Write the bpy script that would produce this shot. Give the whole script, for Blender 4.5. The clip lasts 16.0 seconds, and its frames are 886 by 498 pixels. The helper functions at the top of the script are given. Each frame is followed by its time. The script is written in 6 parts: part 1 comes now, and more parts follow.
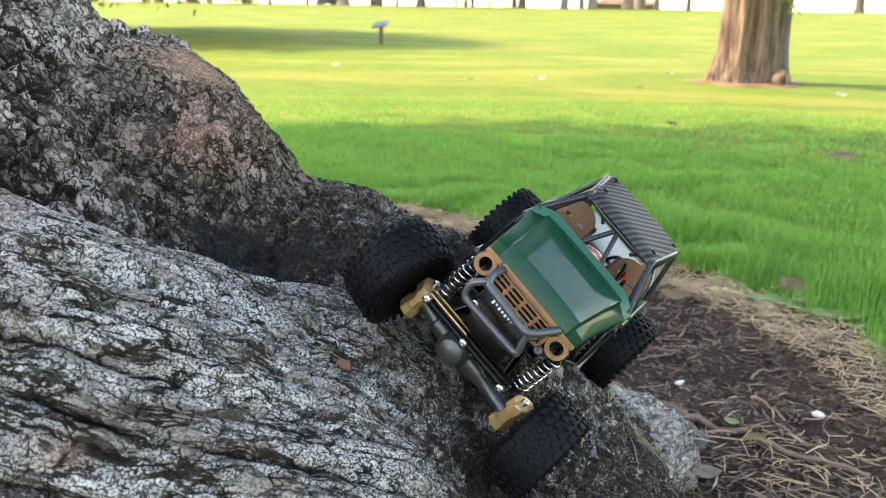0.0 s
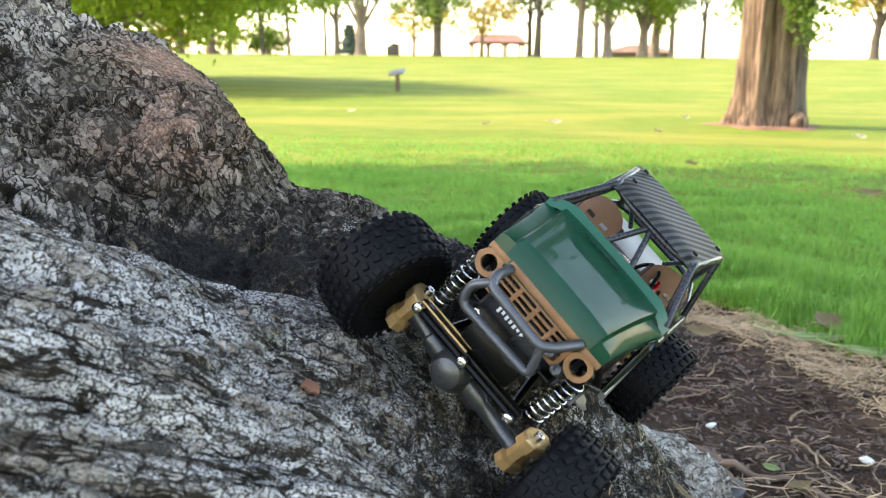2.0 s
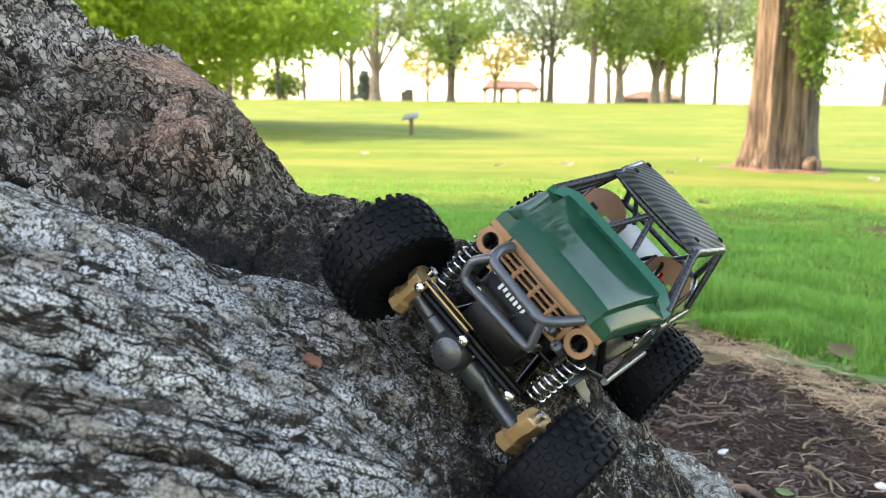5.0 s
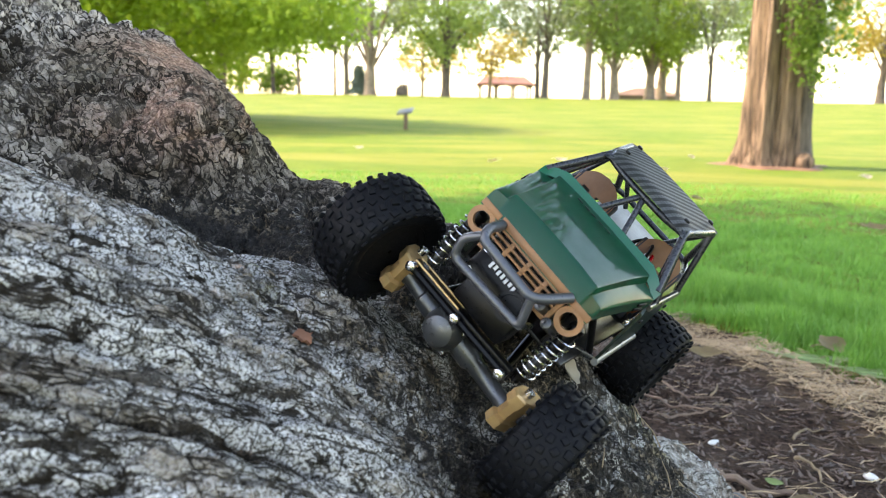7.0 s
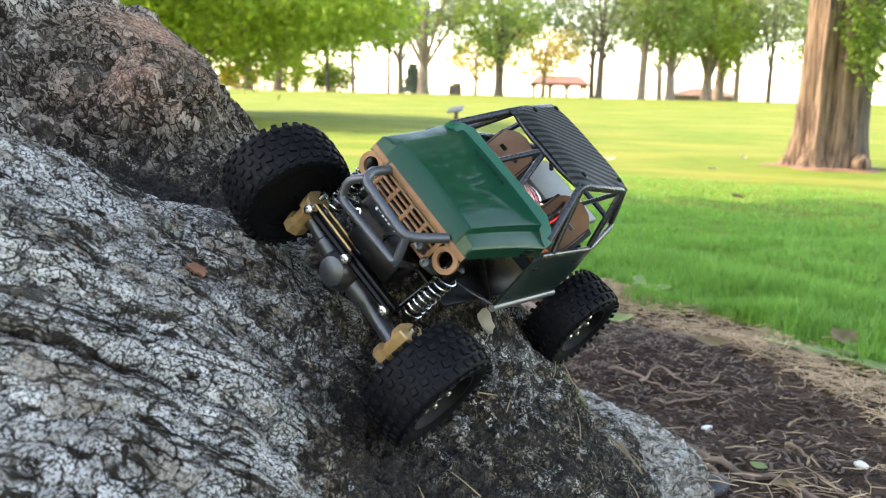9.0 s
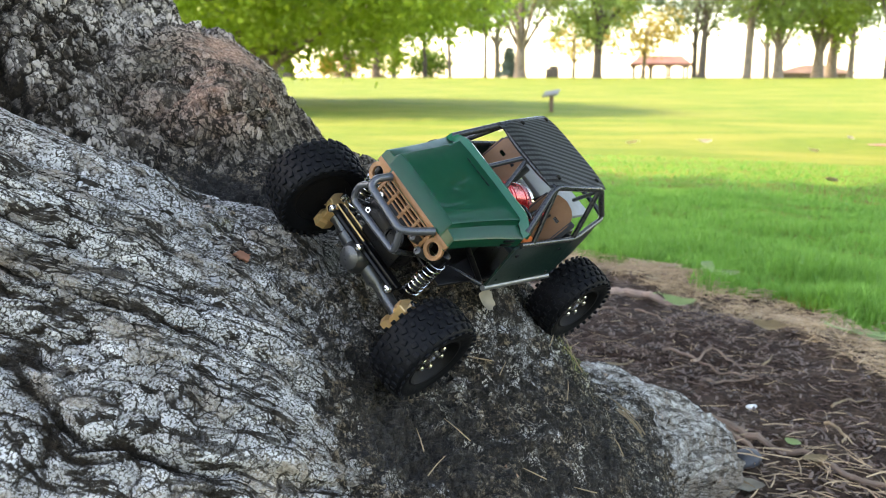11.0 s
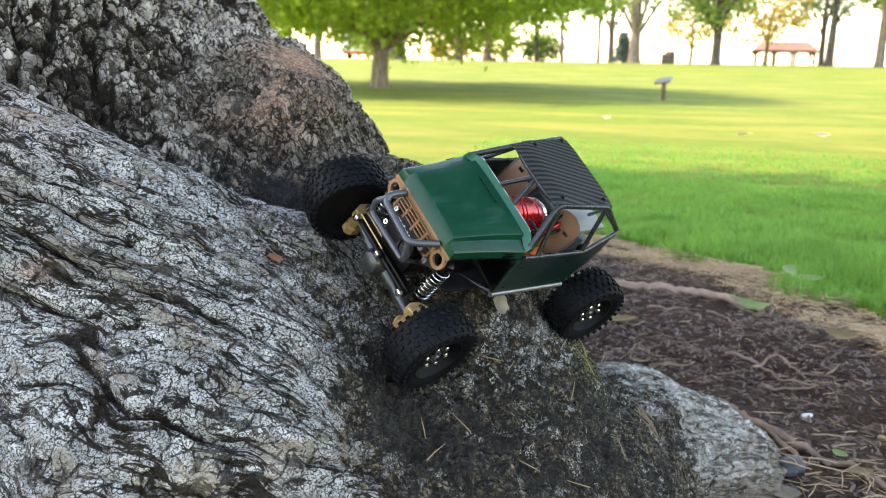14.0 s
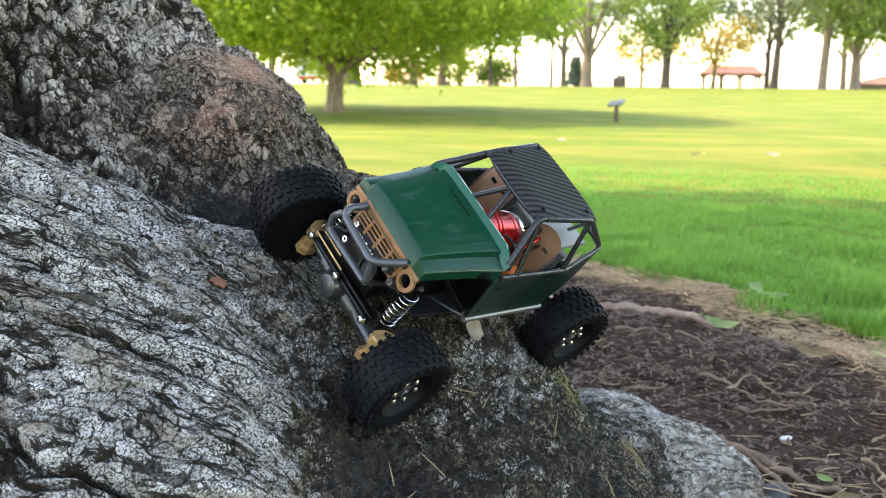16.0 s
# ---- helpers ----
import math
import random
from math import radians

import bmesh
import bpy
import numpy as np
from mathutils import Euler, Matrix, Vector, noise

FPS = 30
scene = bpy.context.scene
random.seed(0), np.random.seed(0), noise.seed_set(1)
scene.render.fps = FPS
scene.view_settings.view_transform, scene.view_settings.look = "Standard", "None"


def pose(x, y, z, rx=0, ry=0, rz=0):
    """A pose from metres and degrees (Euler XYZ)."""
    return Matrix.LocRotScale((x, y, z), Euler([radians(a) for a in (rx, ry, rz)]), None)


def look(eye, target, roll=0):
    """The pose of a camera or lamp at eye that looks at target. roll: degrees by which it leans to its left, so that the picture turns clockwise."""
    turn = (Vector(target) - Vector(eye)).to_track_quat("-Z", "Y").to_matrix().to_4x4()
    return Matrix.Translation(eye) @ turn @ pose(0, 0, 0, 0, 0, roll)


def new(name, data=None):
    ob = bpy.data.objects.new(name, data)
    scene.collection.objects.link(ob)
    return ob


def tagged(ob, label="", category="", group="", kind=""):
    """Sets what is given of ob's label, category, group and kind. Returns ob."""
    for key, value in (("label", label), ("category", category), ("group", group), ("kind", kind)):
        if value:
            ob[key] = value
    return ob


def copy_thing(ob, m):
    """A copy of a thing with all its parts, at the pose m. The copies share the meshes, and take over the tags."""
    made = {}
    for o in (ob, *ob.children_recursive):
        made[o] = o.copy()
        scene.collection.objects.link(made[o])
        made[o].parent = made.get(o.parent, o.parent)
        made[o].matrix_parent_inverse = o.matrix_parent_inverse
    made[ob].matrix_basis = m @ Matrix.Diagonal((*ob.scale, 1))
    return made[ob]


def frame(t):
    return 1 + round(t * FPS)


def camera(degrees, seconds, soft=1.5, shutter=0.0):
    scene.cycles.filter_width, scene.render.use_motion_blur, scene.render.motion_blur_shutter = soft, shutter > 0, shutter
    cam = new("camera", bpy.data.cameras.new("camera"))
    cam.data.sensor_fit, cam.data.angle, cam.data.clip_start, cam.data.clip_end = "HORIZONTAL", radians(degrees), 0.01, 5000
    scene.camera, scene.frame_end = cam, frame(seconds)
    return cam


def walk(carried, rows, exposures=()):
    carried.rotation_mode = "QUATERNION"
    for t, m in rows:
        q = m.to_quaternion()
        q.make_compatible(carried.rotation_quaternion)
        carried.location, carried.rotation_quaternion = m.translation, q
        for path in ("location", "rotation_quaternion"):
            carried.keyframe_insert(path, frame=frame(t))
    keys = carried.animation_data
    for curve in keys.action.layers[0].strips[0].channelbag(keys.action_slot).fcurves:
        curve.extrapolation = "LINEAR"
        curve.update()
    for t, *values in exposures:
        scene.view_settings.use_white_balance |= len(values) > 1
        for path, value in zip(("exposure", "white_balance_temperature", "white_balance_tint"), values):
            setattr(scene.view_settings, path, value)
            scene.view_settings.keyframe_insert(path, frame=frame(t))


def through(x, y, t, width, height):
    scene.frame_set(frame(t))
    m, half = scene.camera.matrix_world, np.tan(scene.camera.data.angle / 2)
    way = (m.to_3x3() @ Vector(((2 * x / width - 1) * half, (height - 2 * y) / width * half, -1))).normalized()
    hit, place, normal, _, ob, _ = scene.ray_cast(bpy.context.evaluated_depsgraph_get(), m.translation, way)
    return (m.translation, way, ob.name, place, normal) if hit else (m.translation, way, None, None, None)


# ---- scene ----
cam = camera(55.6, 16.0, 0.5)
PATH = [
    (0, (0.08, 0.167, 0.389), (0.086, 2.089, -0.165), 0.9),
    (0.5, (0.082, 0.176, 0.38), (0.085, 2.103, -0.156), 0.9),
    (1, (0.084, 0.212, 0.373), (0.079, 2.148, -0.131), 1.0),
    (1.5, (0.085, 0.218, 0.366), (0.066, 2.159, -0.117), 0.8),
    (2, (0.088, 0.225, 0.355), (0.053, 2.174, -0.092), 0.5),
    (2.5, (0.089, 0.226, 0.353), (0.036, 2.184, -0.053), 0.3),
    (3, (0.089, 0.22, 0.34), (0.021, 2.185, -0.029), 0.3),
    (3.5, (0.084, 0.218, 0.342), (0.009, 2.187, -0.002), 0.4),
    (4, (0.087, 0.218, 0.338), (0.013, 2.188, 0.003), 0.5),
    (6.3, (0.093, 0.218, 0.331), (0.039, 2.185, -0.029), 0.8),
    (6.5, (0.092, 0.217, 0.329), (0.039, 2.184, -0.027), 0.9),
    (7, (0.093, 0.216, 0.329), (0.041, 2.183, -0.026), 1.0),
    (7.5, (0.1, 0.213, 0.326), (0.041, 2.181, -0.028), 1.2),
    (8, (0.114, 0.212, 0.32), (0.033, 2.178, -0.037), 1.4),
    (8.5, (0.135, 0.207, 0.316), (0.012, 2.171, -0.043), 1.5),
    (8.7, (0.142, 0.205, 0.314), (-0.004, 2.167, -0.045), 1.5),
    (10.8, (0.191, 0.145, 0.325), (-0.156, 2.077, -0.058), 0.0),
    (11, (0.201, 0.138, 0.33), (-0.199, 2.057, -0.068), 0.1),
    (11.5, (0.226, 0.126, 0.335), (-0.281, 2.016, -0.081), 0.6),
    (12, (0.253, 0.123, 0.337), (-0.321, 1.991, -0.089), 1.2),
    (12.5, (0.279, 0.127, 0.344), (-0.346, 1.976, -0.094), 1.1),
    (13, (0.27, 0.118, 0.343), (-0.383, 1.956, -0.097), 0.9),
    (13.5, (0.268, 0.118, 0.347), (-0.383, 1.956, -0.095), 0.9),
    (14, (0.254, 0.113, 0.351), (-0.382, 1.957, -0.086), 0.9),
    (14.5, (0.254, 0.108, 0.341), (-0.356, 1.964, -0.086), 1.0),
    (15, (0.255, 0.131, 0.337), (-0.325, 2.002, -0.071), 0.9),
    (15.5, (0.241, 0.151, 0.334), (-0.316, 2.031, -0.057), 0.7),
    (16, (0.235, 0.155, 0.339), (-0.309, 2.041, -0.042), 0.6),
]
walk(cam, [(t, look(eye, target, roll)) for t, eye, target, roll in PATH], [(0, 2.80, 8520, 17)])
cam.data.dof.use_dof = True
cam.data.dof.focus_distance, cam.data.dof.aperture_fstop = 0.39, 22.0

# ---- world, sun, exposure ----
SUN = Vector((-0.72, 0.12, 0.66)).normalized()
world = bpy.data.worlds.new("sky")
scene.world = world
world.use_nodes = True
wn = world.node_tree
sky = wn.nodes.new("ShaderNodeTexSky")
sky.sky_type = "NISHITA"
sky.sun_disc = False
sky.sun_elevation = math.asin(SUN.z)
sky.sun_rotation = math.atan2(SUN.x, SUN.y)
sky.air_density, sky.dust_density, sky.ozone_density = 1.0, 0.7, 1.0
wn.links.new(sky.outputs[0], wn.nodes["Background"].inputs[0])
wn.nodes["Background"].inputs[1].default_value = 0.15
sun = new("sun", bpy.data.lights.new("sun", "SUN"))
sun.data.energy, sun.data.angle, sun.data.color = 1.6, radians(0.53), (1.0, 0.94, 0.84)
sun.matrix_world = look((0, 0, 20), Vector((0, 0, 20)) - SUN)


# ---- materials ----
class Nodes:
    """Short hand for a node material."""

    def __init__(self, name):
        self.m = bpy.data.materials.new(name)
        self.m.use_nodes = True
        self.t = self.m.node_tree
        self.b = self.t.nodes["Principled BSDF"]
        self.out = self.t.nodes["Material Output"]
        self.coord = None

    def put(self, socket, value):
        if isinstance(value, bpy.types.NodeSocket):
            self.t.links.new(value, socket)
        elif isinstance(value, (tuple, list)) and len(value) == 3 and socket.type == "RGBA":
            socket.default_value = (*value, 1)
        else:
            socket.default_value = value

    def place(self, scale=(1, 1, 1), kind="Object"):
        if self.coord is None:
            self.coord = self.t.nodes.new("ShaderNodeTexCoord")
        mp = self.t.nodes.new("ShaderNodeMapping")
        self.t.links.new(self.coord.outputs[kind], mp.inputs[0])
        mp.inputs["Scale"].default_value = scale
        return mp.outputs[0]

    def noise(self, scale, detail=4.0, rough=0.6, where=None, distortion=0.0):
        n = self.t.nodes.new("ShaderNodeTexNoise")
        self.put(n.inputs["Vector"], where or self.place())
        n.inputs["Scale"].default_value, n.inputs["Detail"].default_value = scale, detail
        n.inputs["Roughness"].default_value, n.inputs["Distortion"].default_value = rough, distortion
        return n.outputs[0]

    def grained(self, along, length, across, warp=0.004, size=0.02):
        """Object coordinates in cells that run along the grain, gently warped."""
        a = Vector(along).normalized()
        b = a.cross(Vector((0.3, -0.8, 0.5))).normalized()
        turn = Matrix((a, b, a.cross(b))).transposed()
        w = self.t.nodes.new("ShaderNodeTexNoise")
        self.put(w.inputs["Vector"], self.place())
        w.inputs["Scale"].default_value, w.inputs["Detail"].default_value = 1 / size, 3
        k = self.t.nodes.new("ShaderNodeVectorMath")
        k.operation = "MULTIPLY_ADD"
        self.put(k.inputs[0], w.outputs["Color"])
        k.inputs[1].default_value = (2 * warp,) * 3
        self.put(k.inputs[2], self.place())
        mp = self.t.nodes.new("ShaderNodeMapping")
        mp.vector_type = "TEXTURE"
        self.put(mp.inputs["Vector"], k.outputs[0])
        mp.inputs["Rotation"].default_value = turn.to_euler()
        mp.inputs["Scale"].default_value = (length, across, across)
        return mp.outputs[0]

    def voronoi(self, scale, where=None, feature="F1", out=0, flat=False):
        n = self.t.nodes.new("ShaderNodeTexVoronoi")
        n.feature, n.voronoi_dimensions = feature, "2D" if flat else "3D"
        self.put(n.inputs["Vector"], where or self.place())
        n.inputs["Scale"].default_value = scale
        return n.outputs[out]

    def attr(self, name):
        n = self.t.nodes.new("ShaderNodeAttribute")
        n.attribute_name = name
        return n.outputs["Fac"]

    def flow(self, length, across, warp=0.0015, size=0.012):
        """The bark's own coordinates along and across its grain, in cells, gently warped."""
        a = self.t.nodes.new("ShaderNodeAttribute")
        a.attribute_name = "grain"
        w = self.t.nodes.new("ShaderNodeTexNoise")
        self.put(w.inputs["Vector"], a.outputs["Vector"])
        w.inputs["Scale"].default_value, w.inputs["Detail"].default_value = 1 / size, 3
        k = self.t.nodes.new("ShaderNodeVectorMath")
        k.operation = "MULTIPLY_ADD"
        self.put(k.inputs[0], w.outputs["Color"])
        k.inputs[1].default_value = (2 * warp,) * 3
        self.put(k.inputs[2], a.outputs["Vector"])
        mp = self.t.nodes.new("ShaderNodeMapping")
        mp.vector_type = "TEXTURE"
        self.put(mp.inputs["Vector"], k.outputs[0])
        mp.inputs["Scale"].default_value = (length, across, across * 3)
        return mp.outputs[0]

    def random(self):
        return self.t.nodes.new("ShaderNodeObjectInfo").outputs["Random"]

    def island(self):
        return self.t.nodes.new("ShaderNodeNewGeometry").outputs["Random Per Island"]

    def span(self, value, a, b, c=0.0, d=1.0):
        n = self.t.nodes.new("ShaderNodeMapRange")
        n.interpolation_type = "SMOOTHSTEP"
        for i, v in enumerate((value, a, b, c, d)):
            self.put(n.inputs[i], v)
        return n.outputs[0]

    def sum(self, a, b, op="ADD"):
        n = self.t.nodes.new("ShaderNodeMath")
        n.operation = op
        self.put(n.inputs[0], a)
        self.put(n.inputs[1], b)
        return n.outputs[0]

    def mix(self, f, a, b):
        n = self.t.nodes.new("ShaderNodeMix")
        n.data_type = "RGBA"
        self.put(n.inputs[0], f)
        self.put(n.inputs[6], a)
        self.put(n.inputs[7], b)
        return n.outputs[2]

    def bump(self, height, strength=0.5, distance=0.001):
        n = self.t.nodes.new("ShaderNodeBump")
        n.inputs["Strength"].default_value, n.inputs["Distance"].default_value = strength, distance
        self.put(n.inputs["Height"], height)
        self.put(self.b.inputs["Normal"], n.outputs[0])

    def done(self, colour, rough=0.8, metal=0.0, **more):
        self.put(self.b.inputs["Base Color"], colour)
        self.put(self.b.inputs["Roughness"], rough)
        self.put(self.b.inputs["Metallic"], metal)
        for k, v in more.items():
            self.put(self.b.inputs[k.replace("_", " ")], v)
        return self.m


def plain(name, colour, rough=0.5, metal=0.0, grain=400.0, wear=0.12, relief=0.15, **more):
    """A paint, plastic or metal with slight grain in colour, gloss and relief."""
    n = Nodes(name)
    g = n.noise(grain, 3)
    big = n.noise(grain / 9, 3)
    c = n.mix(n.span(big, 0.3, 0.75), tuple(v * (1 - wear) for v in colour), tuple(min(1, v * (1 + wear)) for v in colour))
    n.bump(g, relief, 0.0002)
    return n.done(c, n.span(g, 0.25, 0.8, max(0.05, rough - 0.08), rough + 0.1), metal, **more)


def bark_material():
    n = Nodes("weathered bark")
    plate, edge, dark, trunk, burl, pale, red, tone = (n.attr(k) for k in ("plate", "edge", "damp_shade", "trunk", "burl", "pale", "red", "tone"))
    both = lambda a, b: n.sum(a, b, "MULTIPLY")
    centred = lambda a, k: both(n.sum(a, 0.5, "SUBTRACT"), k)
    grit = n.noise(1400, 3, 0.75)
    fine = n.noise(520, 5, 0.78)
    mid = n.noise(85, 4, 0.65)
    big = n.noise(15, 3, 0.6)
    loose = n.noise(150, 3, 0.6)

    def net(where, width, flat=True):
        """Small plates with gaps between them, and a number for each plate."""
        gap = n.span(n.voronoi(1.0, where, "DISTANCE_TO_EDGE", flat=flat), 0.0, width)
        return gap, n.voronoi(1.0, where, out=1, flat=flat)

    def torn(where, low=0.41, high=0.54, detail=6.0):
        """Ragged crevices between flakes."""
        return n.span(n.noise(1.0, detail, 0.66, where, 0.4), low, high)
    root_gap, root_kind = net(n.flow(0.0064, 0.0030, 0.0022, 0.0040), n.span(loose, 0.38, 0.68, 0.015, 0.16))
    foot_gap, foot_kind = net(n.flow(0.0085, 0.0024, 0.0014, 0.004), n.span(loose, 0.38, 0.68, 0.02, 0.15))
    stem_gap, stem_kind = net(n.grained((-0.45, 0.15, 0.88), 0.0100, 0.0054, 0.0034, 0.006), n.span(loose, 0.35, 0.65, 0.03, 0.22), False)
    damp_gap, damp_kind = net(n.grained((0.30, 0.25, -0.92), 0.0048, 0.0030, 0.0022, 0.004), n.span(loose, 0.35, 0.65, 0.08, 0.36), False)
    soft = n.span(n.noise(1.0, 3, 0.5, n.flow(0.10, 0.035)), 0.42, 0.64, 0.0, 0.075)
    root_torn = torn(n.flow(0.013, 0.0046, 0.0026, 0.007), n.sum(0.415, soft, "SUBTRACT"), n.sum(0.475, soft, "SUBTRACT"))
    foot_torn = torn(n.flow(0.034, 0.0040, 0.0015, 0.009), 0.40, 0.51)
    stem_torn = torn(n.grained((-0.45, 0.15, 0.88), 0.012, 0.0050, 0.003, 0.008), 0.40, 0.52)
    streak = n.span(n.sum(n.sum(n.noise(1.0, 4.0, 0.6, n.flow(0.060, 0.0090, 0.0020)), 0.5, "SUBTRACT"), 0.0, "ABSOLUTE"), 0.003, 0.042)
    streak = n.sum(streak, n.span(n.noise(26, 3), 0.52, 0.64), "MAXIMUM")
    root_all = both(both(n.span(root_gap, 0.0, 1.0, 0.12, 1.0), root_torn), streak)
    foot_all = both(both(n.span(foot_gap, 0.0, 1.0, 0.35, 1.0), foot_torn), streak)
    gaps = n.mix(trunk, n.mix(n.span(dark, 0.3, 0.6), n.mix(pale, root_all, foot_all), damp_gap), both(stem_gap, stem_torn))
    # lichen crust on the root: pale blue-grey granules, a millimetre across
    grain_a, grain_b = n.voronoi(720), n.voronoi(1180)
    grain = n.sum(n.span(grain_a, 0.22, 0.62, 1.0, 0.0), n.span(grain_b, 0.25, 0.65, 0.8, 0.0), "MAXIMUM")
    grain = both(grain, n.span(fine, 0.34, 0.50, 0.45, 1.0))
    crust = n.mix(n.span(n.sum(n.sum(both(root_kind, 0.25), both(tone, 0.25)), n.sum(both(grit, 0.5), both(loose, 0.7))), 0.62, 1.15), (0.36, 0.356, 0.345), (0.74, 0.742, 0.738))
    crust = n.mix(n.span(big, 0.50, 0.72, 0.0, 0.35), crust, (0.48, 0.445, 0.36))
    crust = n.mix(n.span(grain, 0.05, 0.55), (0.12, 0.112, 0.098), crust)
    # bare bark, brown to grey
    bark = n.mix(n.span(n.sum(fine, centred(tone, 0.15)), 0.36, 0.66), n.mix(mid, (0.030, 0.023, 0.017), (0.09, 0.07, 0.053)), n.mix(mid, (0.20, 0.167, 0.135), (0.42, 0.37, 0.305)))
    bare = n.span(n.sum(n.sum(n.noise(1.0, 4, 0.65, n.flow(0.075, 0.020)), centred(mid, 0.5)), centred(tone, 0.20)), 0.48, 0.66)
    colour = n.mix(both(bare, 0.85), crust, bark)
    # tan, peeling ridge low on the root
    colour = n.mix(both(n.attr("tan"), n.span(mid, 0.38, 0.6, 0.2, 0.9)), colour, n.mix(fine, (0.20, 0.15, 0.10), (0.72, 0.60, 0.46)))
    # trunk plates: brown-black to pale grey-brown, plate by plate
    stem = n.mix(n.span(n.sum(n.sum(both(tone, 0.55), both(stem_kind, 0.35)), both(n.sum(fine, big), 0.45)), 0.55, 1.15), (0.030, 0.024, 0.019), (0.56, 0.50, 0.43))
    stem = n.mix(n.span(mid, 0.50, 0.70, 0.0, 0.5), stem, (0.20, 0.155, 0.115))
    knot = n.mix(n.span(n.sum(both(stem_kind, 0.5), fine), 0.48, 1.10), (0.060, 0.048, 0.037), (0.36, 0.305, 0.245))
    knot = n.mix(n.span(big, 0.50, 0.66, 0.0, 0.4), knot, (0.15, 0.155, 0.115))
    colour = n.mix(trunk, colour, n.mix(burl, stem, knot))
    # smooth pale root, browner and rougher towards the soil
    grey = n.mix(n.span(n.sum(grit, both(foot_kind, 0.4)), 0.42, 0.95), (0.17, 0.165, 0.15), (0.70, 0.70, 0.68))
    grey = n.mix(n.span(n.sum(mid, both(n.attr("sole"), 0.5)), 0.50, 0.80, 0, 0.85), grey, n.mix(fine, (0.07, 0.055, 0.045), (0.34, 0.28, 0.22)))
    colour = n.mix(both(pale, n.span(plate, 0.1, 0.5)), colour, grey)
    # rusty inner bark where the crust came off
    rust = n.mix(n.span(fine, 0.3, 0.7), (0.16, 0.078, 0.050), (0.66, 0.42, 0.31))
    colour = n.mix(both(red, n.span(mid, 0.30, 0.55, 0.25, 1.0)), colour, rust)
    chips = both(n.span(n.noise(42, 2), 0.685, 0.71), n.span(trunk, 0.2, 0.8, 0.75, 0.2))
    colour = n.mix(both(chips, n.span(fine, 0.36, 0.6)), colour, n.mix(mid, (0.30, 0.15, 0.085), (0.62, 0.46, 0.33)))
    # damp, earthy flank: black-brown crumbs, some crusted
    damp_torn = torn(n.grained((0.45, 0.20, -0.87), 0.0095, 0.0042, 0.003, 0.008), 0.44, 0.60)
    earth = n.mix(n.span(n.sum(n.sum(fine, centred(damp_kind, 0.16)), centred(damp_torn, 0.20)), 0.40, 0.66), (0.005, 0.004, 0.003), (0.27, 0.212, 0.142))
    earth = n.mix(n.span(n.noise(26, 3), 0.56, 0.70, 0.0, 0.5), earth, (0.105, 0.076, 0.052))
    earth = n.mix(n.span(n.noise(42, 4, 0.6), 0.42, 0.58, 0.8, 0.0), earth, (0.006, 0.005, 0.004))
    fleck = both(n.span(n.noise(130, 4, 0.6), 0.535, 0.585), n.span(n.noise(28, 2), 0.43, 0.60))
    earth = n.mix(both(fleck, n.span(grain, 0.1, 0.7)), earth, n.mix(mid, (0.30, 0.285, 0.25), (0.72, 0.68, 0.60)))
    # near-black: the hollow's shade and damp together in the colour, and by the wheel
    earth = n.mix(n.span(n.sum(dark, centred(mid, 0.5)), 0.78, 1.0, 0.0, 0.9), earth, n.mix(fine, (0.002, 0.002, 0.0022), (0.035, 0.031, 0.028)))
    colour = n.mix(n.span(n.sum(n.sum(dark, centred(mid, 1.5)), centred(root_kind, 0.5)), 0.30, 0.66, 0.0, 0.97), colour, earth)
    colour = n.mix(both(n.attr("moss"), n.span(fine, 0.42, 0.6)), colour, (0.19, 0.21, 0.035))
    # gaps and furrows keep old, black-brown bark; their shade is put into the colour too
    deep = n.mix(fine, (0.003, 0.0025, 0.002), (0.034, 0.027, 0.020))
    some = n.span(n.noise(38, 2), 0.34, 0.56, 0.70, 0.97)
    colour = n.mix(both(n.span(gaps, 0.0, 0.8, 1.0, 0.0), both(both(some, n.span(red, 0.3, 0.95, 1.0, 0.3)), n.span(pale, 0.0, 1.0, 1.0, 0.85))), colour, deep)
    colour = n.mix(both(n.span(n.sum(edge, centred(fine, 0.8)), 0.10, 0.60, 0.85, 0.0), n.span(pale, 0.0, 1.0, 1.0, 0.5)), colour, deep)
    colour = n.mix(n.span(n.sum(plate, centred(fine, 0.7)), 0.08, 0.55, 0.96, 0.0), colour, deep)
    height = n.sum(n.sum(both(gaps, n.span(pale, 0.0, 1.0, 1.1, 0.6)), both(grain, n.span(trunk, 0.0, 1.0, 0.55, 0.2))), n.sum(n.sum(both(fine, 0.9), both(grit, 0.3)), both(both(damp_torn, dark), 1.6)))
    n.bump(height, 0.9, 0.0012)
    rough = n.span(both(dark, n.span(fine, 0.42, 0.58)), 0.2, 1.0, 0.9, 0.30)
    return n.done(colour, rough, Specular_IOR_Level=n.span(dark, 0, 1, 0.03, 0.40))


